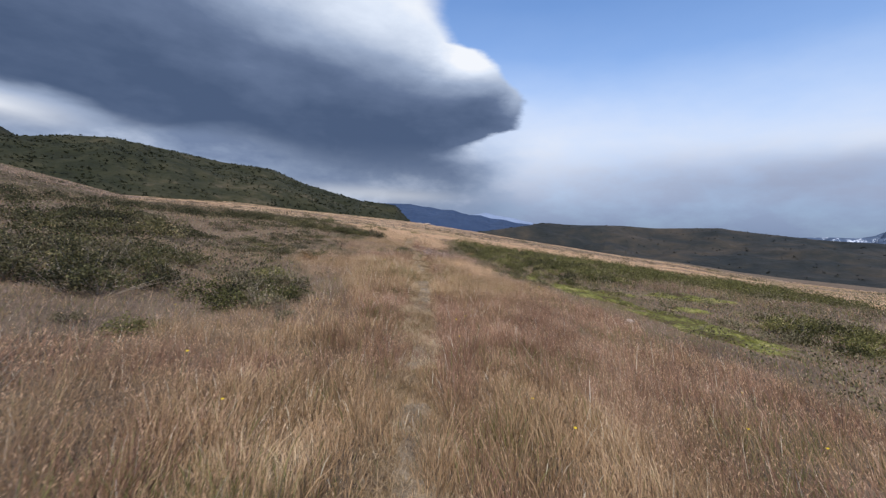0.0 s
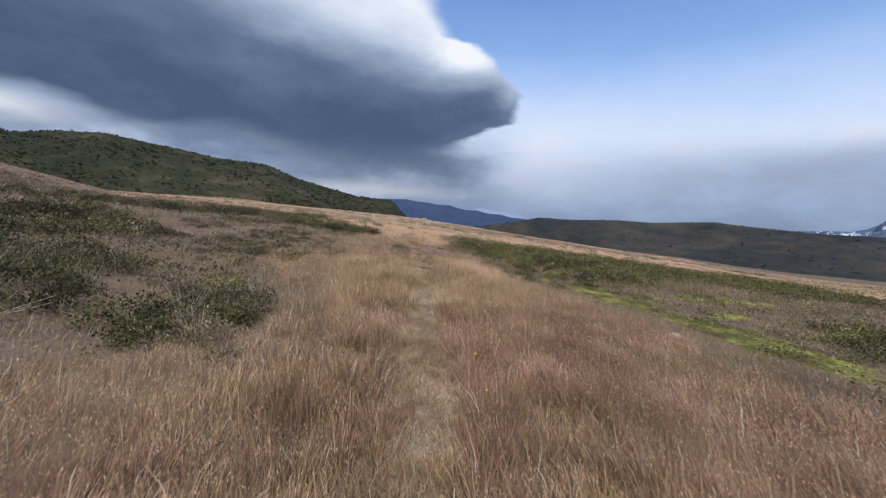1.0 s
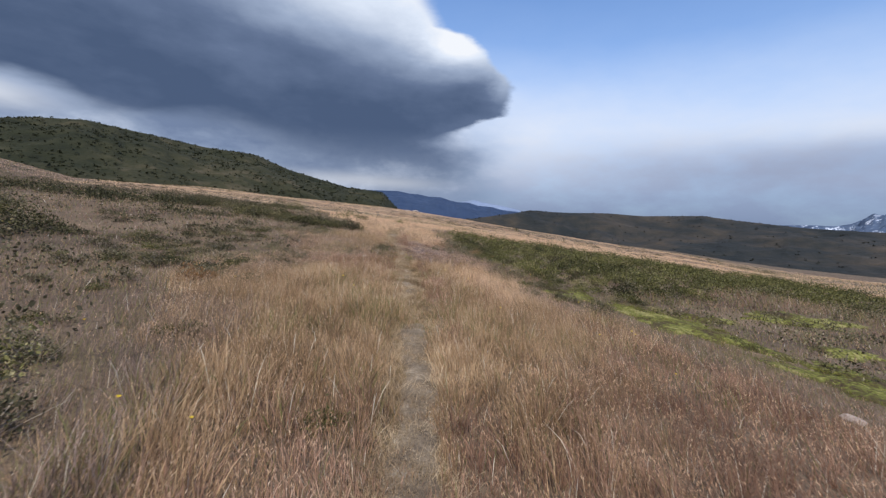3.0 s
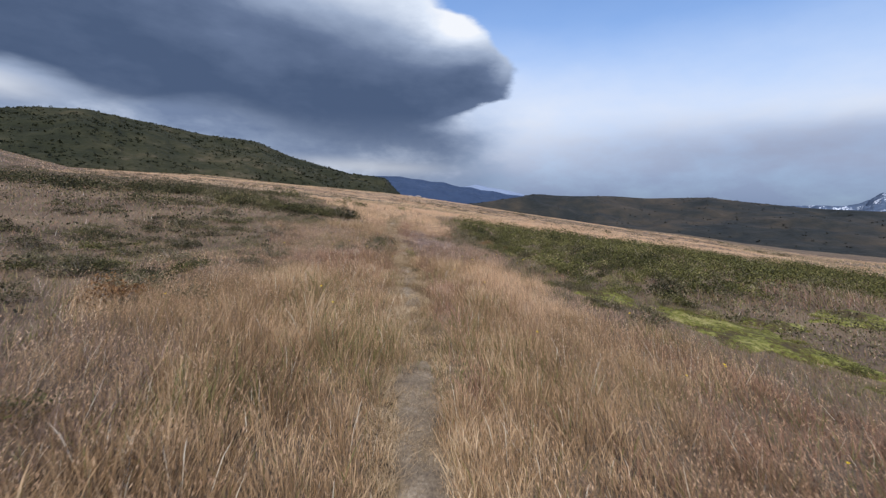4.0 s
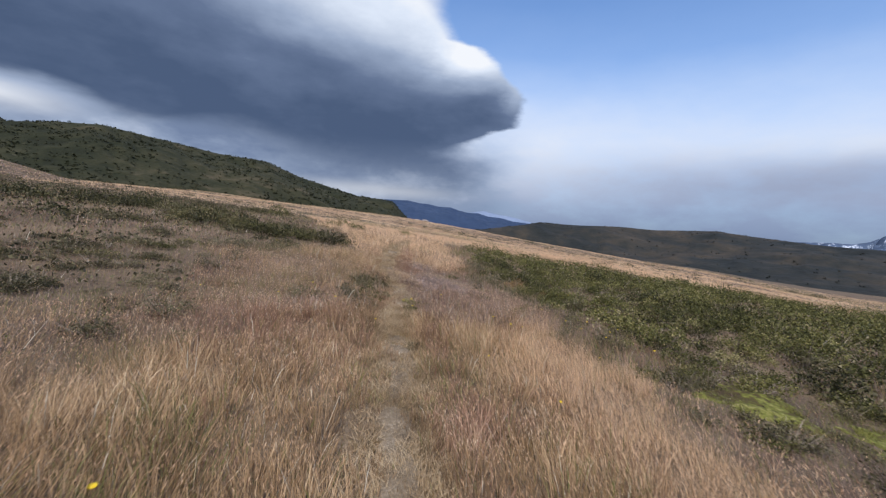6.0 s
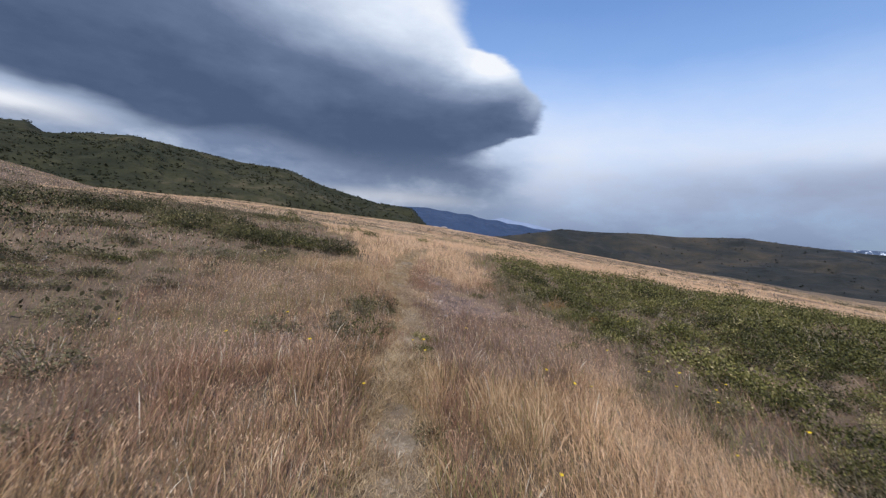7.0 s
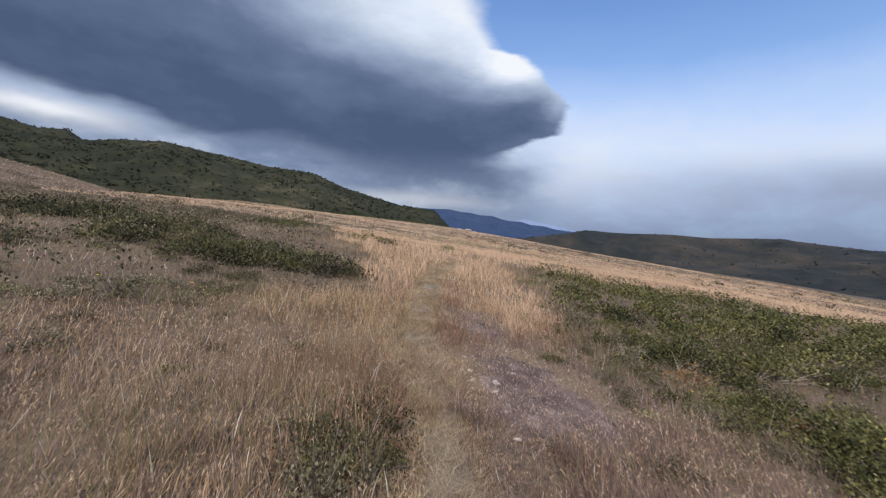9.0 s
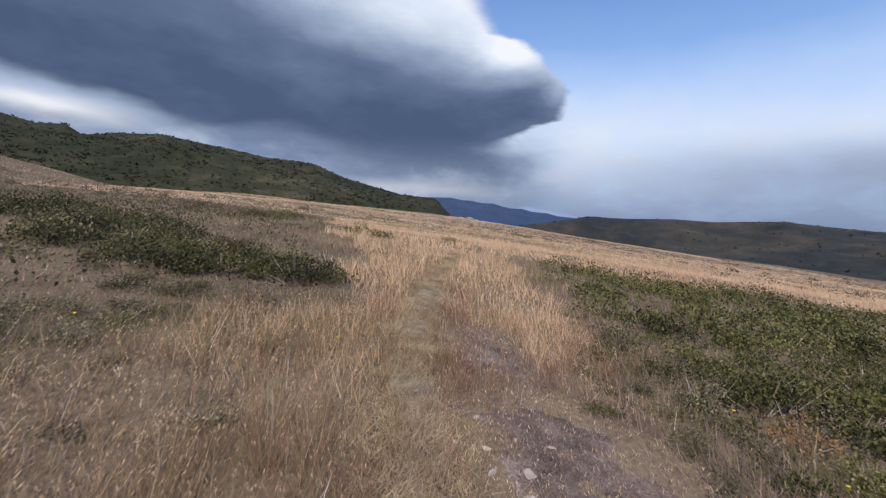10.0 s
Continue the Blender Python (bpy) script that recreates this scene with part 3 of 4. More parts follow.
def meadow():
    bands = ((0.0, 1.6, 5200, 0.0025, True), (1.6, 2.6, 4600, 0.0031, False), (2.6, 6.0, 1850, 0.0055, False), (6.0, 14.0, 390, 0.0135, False), (14.0, 34.0, 130, 0.024, False), (34.0, 105.0, 26, 0.062, False))
    for near, far, density, width, bent in bands:
        x, y = scatter(near, far, density)
        n = len(x)
        moss, mat, grey, thick = inside(x, y, MOSS), mat_depth(x, y), inside(x, y, GREY), inside(x, y, THICKET)
        off = np.abs(off_trail(x, y) + (value_noise(x, y, 0.5) - 0.5) * 0.34 + (value_noise(x, y, 0.14) - 0.5) * 0.22)
        tread = (1 - smooth(off, 0.15, 0.39)) * (0.8 + 0.2 * smooth(y, 5, 9))
        ox, oy, deep, mark = tussocks(x + 0.1 * value_noise(x, y, 0.3), y, 0.21 if far < 7 else 0.34 if far < 20 else 0.8)
        clump = 0.75 - 0.75 * deep + 0.35 * (value_noise(x, y, 0.6) - 0.5)
        keep = RNG.random(n) < np.clip(0.30 + 1.2 * clump, 0.12, 1) * np.where(inside(x, y, CLEAR) > 0, 0.85, 1.0)
        keep &= ~((moss > 0.05) & (RNG.random(n) < 0.5))
        rough = heath(x, y)
        keep &= ~(((mat > 0.6) | ((rough > 0.2) & (x < -2))) & (RNG.random(n) < 0.40))
        pale = value_noise(x, y, 0.22)
        keep &= ~((tread > 0.3) & (RNG.random(n) < 0.34 * tread) & (y < 30))
        height = (0.04 + 0.10 * value_noise(x, y, 2.3) + 0.19 * mark) * (1.25 - 0.75 * np.minimum(deep, 1.0)) * RNG.uniform(0.45, 1.3, n)
        height *= 1 - 0.45 * smooth(path_distance(x, y), 12, 34)
        height *= 1 - (0.62 + 0.34 * pale) * tread * (y < 30)
        height *= np.where((thick > -0.15) & (x < -3.2), 0.38, 1.0) * np.where(mat > 0.2, 0.6, 1.0) * np.where((rough > 0.2) & (x < -2), 0.58, 1.0)
        height *= np.where(grey > 0.1, 0.7, 1.0) * np.where(rough > 0, np.where((x > 0) & (y < 15.5), 0.5, 1.0), 1.0) * np.where(moss > -0.15, 0.42, 1.0) * (1 - 0.60 * (inside(x, y, CLEAR) > 0))
        low = (tread < 0.4) & (inside(x, y, CLEAR) < 0)
        height[low] = np.maximum(height[low], 0.075 * RNG.uniform(0.5, 1.4, low.sum()))
        wide = width * RNG.uniform(0.6, 1.5, n)
        red = 0.39 + 1.7 * (value_noise(x + 31, y, 3.1) - 0.5) + 0.7 * (value_noise(x, y + 17, 0.8) - 0.5)
        red += 0.55 * (1 - smooth(np.abs(off_trail(x, y) - 0.45), 0.08, 0.3)) - 0.15 * smooth(path_distance(x, y), 14, 40)
        pick, roll = np.full(n, 0), 0.55 * RNG.random(n) + 0.45 * value_noise(mark * 97, mark * 31, 0.7)
        pick[roll < red] = 1
        # the lightened grass takes over with distance, standing in for sunlit tops
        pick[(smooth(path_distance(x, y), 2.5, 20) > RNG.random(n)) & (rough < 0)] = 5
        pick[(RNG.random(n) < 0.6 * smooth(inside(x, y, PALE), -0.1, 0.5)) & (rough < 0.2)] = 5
        brown = np.degrees(np.arctan2(x, y)) < -35 + 5 * (value_noise(x, y, 9.0) - 0.5)
        pick[brown & (pick == 5) & (RNG.random(n) < 0.8)] = 2
        lush = (path_distance(x, y) > 26) & ((value_noise(x * 0.35, y * 1.2, 8.0) > 0.66) | ((x > 0.62 * y) & (np.hypot(x, y) > 42) & (value_noise(x, y, 12.0) > 0.35)))
        pick[lush & (RNG.random(n) < 0.34)] = 6
        tall = RNG.random(n) < 0.015
        height[tall] *= 1.15
        pick[(grey > 0.0) & (RNG.random(n) < np.where(x > -1.3, 0.72, 0.42))] = 2
        pick[(rough > 0.0) & (RNG.random(n) < 0.60) & (pick != 5)] = 2
        pick[(RNG.random(n) < 0.05 + 0.3 * (moss > -0.25) + 0.12 * (moss > 0.05) + 0.20 * (rough > 0) + 0.24 * smooth(value_noise(x + 5, y + 50, 1.1), 0.55, 0.8)) & (pick < 5)] = 3
        pick[pick == 6] = 3
        pick[tall & (pick < 3)] = 4
        for kind, (name, mat_, label) in enumerate((
                ("straw_grass", M_STRAW, "tall dry straw-coloured grass swaying on the open hillside"),
                ("russet_grass", M_RUSSET, "reddish-brown seeding grass mixed through the dry meadow"),
                ("grey_grass", M_GREYGRASS, "short weathered grey grass and dead stems beside the path"),
                ("green_grass", M_GREENGRASS, "sparse olive-green grass growing among the dry straw"),
                ("seed_stems", M_SEED, "pale bleached seed stems standing above the dry grass"),
                ("golden_grass", M_GOLD_LIT, "golden grass over the far side of the meadow, coloured as sunlit"))):
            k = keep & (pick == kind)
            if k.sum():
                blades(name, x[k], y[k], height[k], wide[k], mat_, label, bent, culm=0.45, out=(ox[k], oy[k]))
        top = keep & (RNG.random(n) < (0.28 if far < 3 else 0.40 if far < 15 else 0.25)) & (pick != 3) & (mat < 0.4) & ((rough < 0) | (RNG.random(n) < 0.22)) & (moss < 0) & (tread < 0.5) & (far < 40)
        if top.any():
            m = int(top.sum())
            longer = 0.022 + width * 1.6
            heads("seed_heads", x[top], y[top], height[top], longer * RNG.uniform(0.6, 1.4, m), (0.006 + width * 0.9) * RNG.uniform(0.6, 1.3, m), "pale pinkish seed heads over the dry grass")
    # thinner grass behind the start of the walk
    x, y = RNG.uniform(-14, 14, 40000), RNG.uniform(-10, 14, 40000)
    k = ~((np.abs(x + 0.2) < 1.3 * y + 0.3) & (y > 1.0)) & (np.abs(off_trail(x, y)) > 0.2)
    x, y = x[k], y[k]
    blades("straw_grass", x, y, RNG.uniform(0.08, 0.26, len(x)), RNG.uniform(0.010, 0.022, len(x)), M_STRAW, "tall dry straw-coloured grass swaying on the open hillside", False)
    # springy tufts standing in the moss
    x, y = RNG.uniform(1.5, 9, 400000), RNG.uniform(5, 16.5, 400000)
    k = inside(x, y, MOSS) > 0.0
    x, y = x[k], y[k]
    clump = value_noise(x, y, 0.16) * 0.6 + value_noise(x, y, 0.5) * 0.6
    k = RNG.random(len(x)) < np.clip(clump * 2.6 - 1.15, 0, 1)
    x, y, clump = x[k], y[k], clump[k]
    blades("moss_tufts", x, y, 0.015 + 0.075 * clump ** 2 * RNG.uniform(0.4, 1.4, len(x)), np.full(len(x), 0.009), M_MOSSTUFT, "springy yellow-green moss tufts on the wet slope", False, 0.7)
    # trodden straw lying on the path
    y = RNG.uniform(0, 30, 120000)
    x = trail(y) + RNG.normal(0, 0.20, len(y)) + (value_noise(y, y * 0, 0.7) - 0.5) * 0.2
    blades("path_straw", x, y, RNG.uniform(0.02, 0.05, len(y)) * (0.6 + 1.6 * value_noise(x, y, 0.17)), RNG.uniform(0.003, 0.008, len(y)), M_STUBBLE, "flattened pale straw and stubble on the trodden path", False, 1.5)
    # dead wiry stems over the bare earth
    x, y = RNG.uniform(-1.6, 1.0, 26000), RNG.uniform(17.2, 22.4, 26000)
    k = (inside(x, y, CLEAR) > -0.25) & (value_noise(x, y, 0.22) > 0.38)
    x, y = x[k], y[k]
    blades("dead_stems", x, y, RNG.uniform(0.03, 0.13, len(x)), RNG.uniform(0.002, 0.004, len(x)), M_WIRY, "dead mauve-brown wiry stems over stony earth", False, 1.1)
    # low turf that has come back between the steps
    y = RNG.uniform(0, 26, 60000)
    x = trail(y) + RNG.normal(0, 0.24, len(y))
    k = value_noise(x, y, 0.16) + 0.4 * value_noise(x, y, 0.7) > 0.72
    x, y = x[k], y[k]
    blades("path_turf", x, y, RNG.uniform(0.03, 0.075, len(y)), RNG.uniform(0.002, 0.004, len(y)), M_TURF, "low yellowish turf between bare spots of the footpath", False, 0.7)


meadow()


def make_tread():
    """The worn strip of the footpath, a thin uneven sheet on the ground."""
    ys = np.arange(-2, 30, 0.06)
    side = np.linspace(-1, 1, 7)
    s, y = np.meshgrid(side, ys)
    half = 0.17 + 0.2 * (value_noise(y, y * 0, 0.7) - 0.3) * np.sign(s) + 0.05 * value_noise(y, s * 3, 0.3)
    x = trail(y) + s * half
    z = land(x, y) - 0.045 * s ** 4 + 0.012 + (value_noise(x, y, 0.09) - 0.5) * 0.02 + (value_noise(x, y, 0.25) - 0.5) * 0.02 - 0.06 * smooth(value_noise(x, y, 0.8), 0.45, 0.7)
    ob = mesh_object("path", np.stack([x, y, z], -1).reshape(-1, 3), grid_faces(*x.shape), M_TREAD, even=True)
    tagged(ob, "narrow trodden footpath of bare earth and straw through grass", "path", kind="structure")


make_tread()


def make_moss(cx, cy, rx, ry, turn):
    """A low cushion of moss with an uneven rim."""
    a, t = np.meshgrid(np.linspace(0, math.tau, 61), np.linspace(0, 1, 15))
    rim = 0.72 + 0.9 * (value_noise(np.cos(a) * 2 + cx * 3, np.sin(a) * 2 + cy * 3, 0.8) - 0.4) + 0.4 * value_noise(np.cos(a) * 9, np.sin(a) * 9 + cx, 0.8)
    u, v = np.cos(a) * t * rx * rim, np.sin(a) * t * ry * rim
    c, s = math.cos(radians(turn)), math.sin(radians(turn))
    x, y = cx + u * c - v * s, cy + u * s + v * c
    z = land(x, y) + 0.07 * (1 - t ** 3) - 0.012 + (value_noise(x, y, 0.22) - 0.5) * 0.07 * (1 - t * t) + (value_noise(x, y, 0.07) - 0.5) * 0.025
    ob = mesh_object("moss_patch", np.stack([x, y, z], -1).reshape(-1, 3), grid_faces(*x.shape), M_MOSS, even=True)
    tagged(ob, "bright yellow-green moss cushion spreading among grey grass", "moss", "moss patches")


for zone in MOSS:
    make_moss(*zone)


def make_bare(cx, cy, rx, ry, turn):
    """A thin uneven sheet of stony earth that thins out under the grass."""
    a, t = np.meshgrid(np.linspace(0, math.tau, 61), np.linspace(0, 1, 23))
    rim = 1.0 + 0.5 * (value_noise(np.cos(a) * 2 + cx * 3, np.sin(a) * 2 + cy, 0.8) - 0.5)
    u, v = np.cos(a) * t * rx * rim, np.sin(a) * t * ry * rim
    c, s = math.cos(radians(turn)), math.sin(radians(turn))
    x, y = cx + u * c - v * s, cy + u * s + v * c
    z = land(x, y) + 0.012 - 0.05 * t ** 3 - 0.04 * smooth(value_noise(x, y, 0.35), 0.5, 0.75) + (value_noise(x, y, 0.08) - 0.5) * 0.022
    ob = mesh_object("bare_earth", np.stack([x, y, z], -1).reshape(-1, 3), grid_faces(*x.shape), M_BARE, even=True)
    tagged(ob, "bare mauve-grey stony earth beside the footpath", "ground", kind="structure")


for zone in CLEAR[:2]:
    make_bare(*zone)

# ---- shrubs ----


def leaf_quads(at, size, flat=0.3):
    """A small pointed leaf at each place, turned at random."""
    n = len(at)
    a = RNG.normal(0, 1, (n, 3))
    a[:, 2] = np.abs(a[:, 2]) * 0.8 + flat
    a /= np.linalg.norm(a, axis=1)[:, None]
    b = np.cross(a, RNG.normal(0, 1, (n, 3)))
    b /= np.linalg.norm(b, axis=1)[:, None]
    s = (size * RNG.uniform(0.6, 1.4, n))[:, None]
    v = np.stack([at - a * s * 0.5, at + b * s * 0.30, at + a * s * 0.5, at - b * s * 0.30], 1)
    return v.reshape(-1, 3), np.arange(n * 4).reshape(-1, 4)


def sticks(starts, ends, thick):
    """Tapered three-sided twigs."""
    n = len(starts)
    d = ends - starts
    p = np.cross(d, np.array([0.3, 0.9, 0.2]))
    p /= np.linalg.norm(p, axis=1)[:, None] + 1e-9
    q = np.cross(d, p)
    q /= np.linalg.norm(q, axis=1)[:, None] + 1e-9
    ring = [p * math.cos(k * math.tau / 3) + q * math.sin(k * math.tau / 3) for k in range(3)]
    t = np.asarray(thick).reshape(-1, 1) if np.ndim(thick) else thick
    v = np.stack([starts + r * t for r in ring] + [ends + r * t * 0.35 for r in ring], 1)
    f = np.array([[0, 1, 4, 3], [1, 2, 5, 4], [2, 0, 3, 5]])
    return v.reshape(-1, 3), (np.arange(n)[:, None, None] * 6 + f[None]).reshape(-1, 4)


def make_shrub(kind, leaves, size, radius, tall, leaf_material, twigs, category="shrub"):
    """A low, uneven bush: branches from the root and a crown of many small leaves in clumps, with gaps."""
    root = new(kind)
    n = 26
    a, e = RNG.uniform(0, math.tau, n), np.arccos(RNG.uniform(0.0, 1.0, n))
    reach = RNG.uniform(0.62, 1.08, n)
    tips = np.stack([np.cos(a) * np.sin(e) * radius * reach, np.sin(a) * np.sin(e) * radius * reach, 0.05 + np.cos(e) * tall * reach], 1)
    lumps = 11
    mid = tips[:lumps] * RNG.uniform(0.45, 0.85, (lumps, 1))
    mid[:, 2] = np.maximum(mid[:, 2] * 0.8, tall * 0.12)
    fat = RNG.uniform(0.26, 0.46, lumps)
    which = RNG.integers(0, lumps, leaves)
    way = RNG.normal(0, 1, (leaves, 3))
    way[:, 2] = np.abs(way[:, 2]) * 0.9 + 0.05
    way /= np.linalg.norm(way, axis=1)[:, None]
    at = mid[which] + way * np.array([radius, radius, tall * 1.15]) * (fat[which] * RNG.uniform(0.72, 1.12, leaves))[:, None]
    sprig = RNG.random(leaves) < 0.14
    at[sprig] = tips[RNG.integers(0, n, sprig.sum())] * RNG.uniform(0.85, 1.25, (sprig.sum(), 1)) + RNG.normal(0, 0.025, (sprig.sum(), 3))
    at[:, 2] = np.abs(at[:, 2]) + 0.01
    v, f = leaf_quads(at, size)
    mesh_object("crown", v, f, leaf_material, root)
    k = RNG.integers(0, n, twigs)
    ends = tips[k] * RNG.uniform(0.8, 1.25, twigs)[:, None] + RNG.normal(0, 0.05, (twigs, 3)) * [1, 1, 0.6]
    ends[:, 2] = np.abs(ends[:, 2]) + 0.02
    mids = ends * [0.45, 0.45, 0.38]
    roots = np.stack([RNG.normal(0, 0.03, twigs), RNG.normal(0, 0.03, twigs), np.full(twigs, -0.05)], 1)
    v1, f1 = sticks(roots, mids, 0.007)
    v2, f2 = sticks(mids, ends, 0.004)
    mesh_object("branchwork", np.concatenate([v1, v2]), np.concatenate([f1, f2 + len(v1)]), M_TWIG, root, "thin grey-brown branches")
    tagged(root, category=category)
    return root


GREEN_LABEL = "low leafy dark green shrub with small glossy leaves"
GREY_LABEL = "low twiggy shrub with dry grey-green leaves and bare stems"
PATTERNS = {
    "green_near": [make_shrub("green_shrub", 1200, 0.033, 0.52, 0.32, M_LEAF, 26) for _ in range(3)],
    "green_far": [make_shrub("green_shrub", 760, 0.043, 0.60, 0.36, M_LEAF, 10) for _ in range(3)],
    "grey_near": [make_shrub("grey_shrub", 700, 0.030, 0.36, 0.32, M_DRYLEAF, 44) for _ in range(3)],
    "dark_near": [make_shrub("dark_shrub", 1200, 0.030, 0.52, 0.32, M_DARKLEAF, 36) for _ in range(3)],
    "dark_far": [make_shrub("dark_shrub", 700, 0.043, 0.60, 0.34, M_DARKLEAF, 18) for _ in range(3)],
    "rust_near": [make_shrub("rusty_shrub", 700, 0.026, 0.30, 0.26, M_RUSTLEAF, 30) for _ in range(3)],
    "rust_far": [],
    "grey_far": [make_shrub("grey_shrub", 480, 0.040, 0.46, 0.30, M_DRYLEAF, 18) for _ in range(3)],
}
for key, obs in PATTERNS.items():
    for ob in obs:
        green = key.startswith("green")
        if key.startswith("dark"):
            tagged(ob, "low spreading shrub with dense dark brownish-green leaves", group="dark shrubs")
        elif key.startswith("rust"):
            tagged(ob, "small shrub with rust-brown withering leaves", group="rusty shrubs")
        else:
            tagged(ob, GREEN_LABEL if green else GREY_LABEL, group="green shrubs" if green else "grey shrubs")
USED = set()


def plant(colour, x, y, scale, squash=1.0):
    """Set a shrub on the ground: the first use of a pattern moves it there, later ones copy it."""
    size = "near" if path_distance(x, y) < 6.5 and (scale > 0.52 or colour == "rust") else "far"
    k = int(RNG.integers(0, 3))
    m = Matrix.Translation((x, y, float(land(x, y)) - 0.03)) @ pose(0, 0, 0, RNG.uniform(-5, 5), RNG.uniform(-5, 5) + 4, RNG.uniform(0, 360))
    ob = PATTERNS[f"{colour}_{size}"][k]
    if (colour, size, k) in USED:
        ob = copy_thing(ob, m)
    else:
        USED.add((colour, size, k))
        ob.matrix_basis = m
    ob.scale = (scale, scale * RNG.uniform(0.85, 1.15), scale * squash)


def plant_field(test, box, gap, colour, lo, hi, squash=1.0, share=0.0):
    """Fill an area with shrubs at about that spacing; some of them of the other colour."""
    x0, x1, y0, y1 = box
    for y in np.arange(y0, y1, gap):
        for x in np.arange(x0, x1, gap):
            px, py = x + RNG.uniform(-0.5, 0.5) * gap, y + RNG.uniform(-0.5, 0.5) * gap
            if test(px, py) and abs(off_trail(px, py)) > 0.55:
                other = RNG.random() < share
                c = ("green" if colour == "grey" else "grey") if other else colour
                plant(c, px, py, RNG.uniform(lo, hi), squash)


plant_field(lambda x, y: mat_depth(x, y) + RNG.uniform(-0.3, 0.35) > 0.0, (0, 7.5, 13, 24), 0.60, "green", 0.5, 1.15, 1.0, 0.15)
plant_field(lambda x, y: -0.9 < mat_depth(x, y) < 0.15, (0, 6, 14, 24), 0.50, "grey", 0.28, 0.6, 0.85, 0.2)
plant_field(lambda x, y: inside(x, y, THICKET[:1]) > 0.05, (-10.5, -2, 5.6, 12), 0.62, "dark", 0.6, 1.2, 1.2, 0.30)
plant_field(lambda x, y: inside(x, y, THICKET[3:4]) > 0.1, (-16, -6, 10, 18), 0.9, "dark", 0.8, 1.4, 1.1, 0.25)
plant_field(lambda x, y: inside(x, y, ((-3.0, 7.0, 1.6, 0.75, 105),)) > 0.05, (-4.5, -1.6, 5.7, 9), 0.52, "grey", 0.6, 1.05, 1.0, 0.40)
plant_field(lambda x, y: inside(x, y, THICKET[1:2]) > 0.05, (-10, -2, 21, 26), 0.58, "dark", 0.6, 1.2, 1.1, 0.18)
plant_field(lambda x, y: inside(x, y, THICKET[2:3]) > 0.0, (-6, -3, 11.5, 13.5), 0.5, "dark", 0.6, 0.95, 0.95, 0.3)
plant_field(lambda x, y: heath(x, y) > 0.3 and value_noise(x, y, 1.5) > 0.36, (-9.5, -2.4, 13, 22), 0.55, "dark", 0.35, 0.75, 0.75, 0.5)
plant_field(lambda x, y: inside(x, y, ((-4.9, 23.0, 1.2, 0.8, -12),)) > 0.0, (-7, -3, 21.5, 24.5), 0.5, "green", 0.5, 0.8, 1.1, 0.0)
plant_field(lambda x, y: inside(x, y, GREY[5:7]) > 0.0, (-9, -2.5, 11, 21), 0.80, "grey", 0.3, 0.95, 0.8, 0.22)
plant_field(lambda x, y: inside(x, y, THICKET[4:5]) > 0.1, (-15, -6, 23, 28), 0.78, "dark", 0.8, 1.3, 1.0, 0.2)
plant_field(lambda x, y: inside(x, y, ((10.2, 11.4, 2.6, 1.6, 40),)) > 0.1, (7, 14, 8, 15), 0.85, "green", 0.8, 1.2, 1.1, 0.2)
for colour, x, y, scale, squash in (
        ("dark", -2.55, 6.5, 0.7, 1.0), ("green", -2.9, 6.9, 0.8, 1.0), ("grey", -2.2, 7.0, 0.5, 1.0), ("grey", -2.4, 5.8, 1.0, 1.0), ("grey", -2.9, 6.4, 1.1, 0.9), ("grey", -2.0, 5.4, 0.8, 0.9),
        ("grey", -3.1, 11.9, 0.7, 1.0),
        ("grey", -1.62, 17.35, 0.72, 1.2), ("dark", -1.55, 18.0, 0.55, 1.2), ("grey", -1.7, 18.2, 0.6, 1.1), ("dark", -1.66, 17.6, 0.62, 1.3), ("green", -1.42, 16.8, 0.5, 1.2), ("grey", -1.5, 16.5, 0.6, 1.1), ("dark", -1.5, 17.7, 0.55, 1.1), ("grey", -1.75, 17.05, 0.6, 1.1), ("grey", -1.35, 17.2, 0.5, 1.1), ("grey", -1.42, 17.55, 0.55, 1.1), ("grey", -1.95, 17.9, 0.6, 0.9), ("grey", -1.75, 16.7, 0.65, 0.9), ("grey", -2.2, 16.4, 0.9, 0.8), ("grey", -1.35, 16.2, 0.6, 0.8),
        ("green", -0.92, 7.85, 0.42, 0.9), ("grey", -0.65, 16.2, 0.45, 0.7), ("grey", -0.60, 14.9, 0.42, 0.7), ("grey", -0.55, 17.2, 0.40, 0.7),
        ("grey", 2.6, 14.0, 0.9, 0.9), ("grey", 3.1, 13.5, 1.0, 0.9), ("grey", 2.2, 15.0, 0.8, 0.9), ("grey", 1.9, 16.2, 0.8, 0.9), ("grey", 1.5, 18.0, 0.7, 0.9), ("grey", 1.1, 19.2, 0.7, 0.9),
        ("grey", 7.6, 9.6, 1.1, 0.8), ("grey", 8.2, 9.9, 1.2, 0.8), ("grey", 7.4, 10.9, 1.0, 0.8), ("green", 8.6, 8.8, 0.9, 1.0), ("green", 9.2, 9.4, 1.0, 1.0), ("green", 5.6, 12.0, 0.5, 0.6), ("green", 6.5, 10.6, 0.5, 0.6),
        ("green", 5.4, 12.5, 0.6, 0.7), ("green", 4.6, 15.2, 0.8, 0.8), ("green", -5.4, 31.0, 1.2, 0.9), ("green", -4.4, 30.6, 1.0, 0.9), ("green", -2.2, 33.5, 0.9, 0.8), ("green", -9.0, 33.0, 1.4, 0.9), ("green", -10.2, 33.4, 1.2, 0.9)):
    plant(colour, x, y, scale, squash)


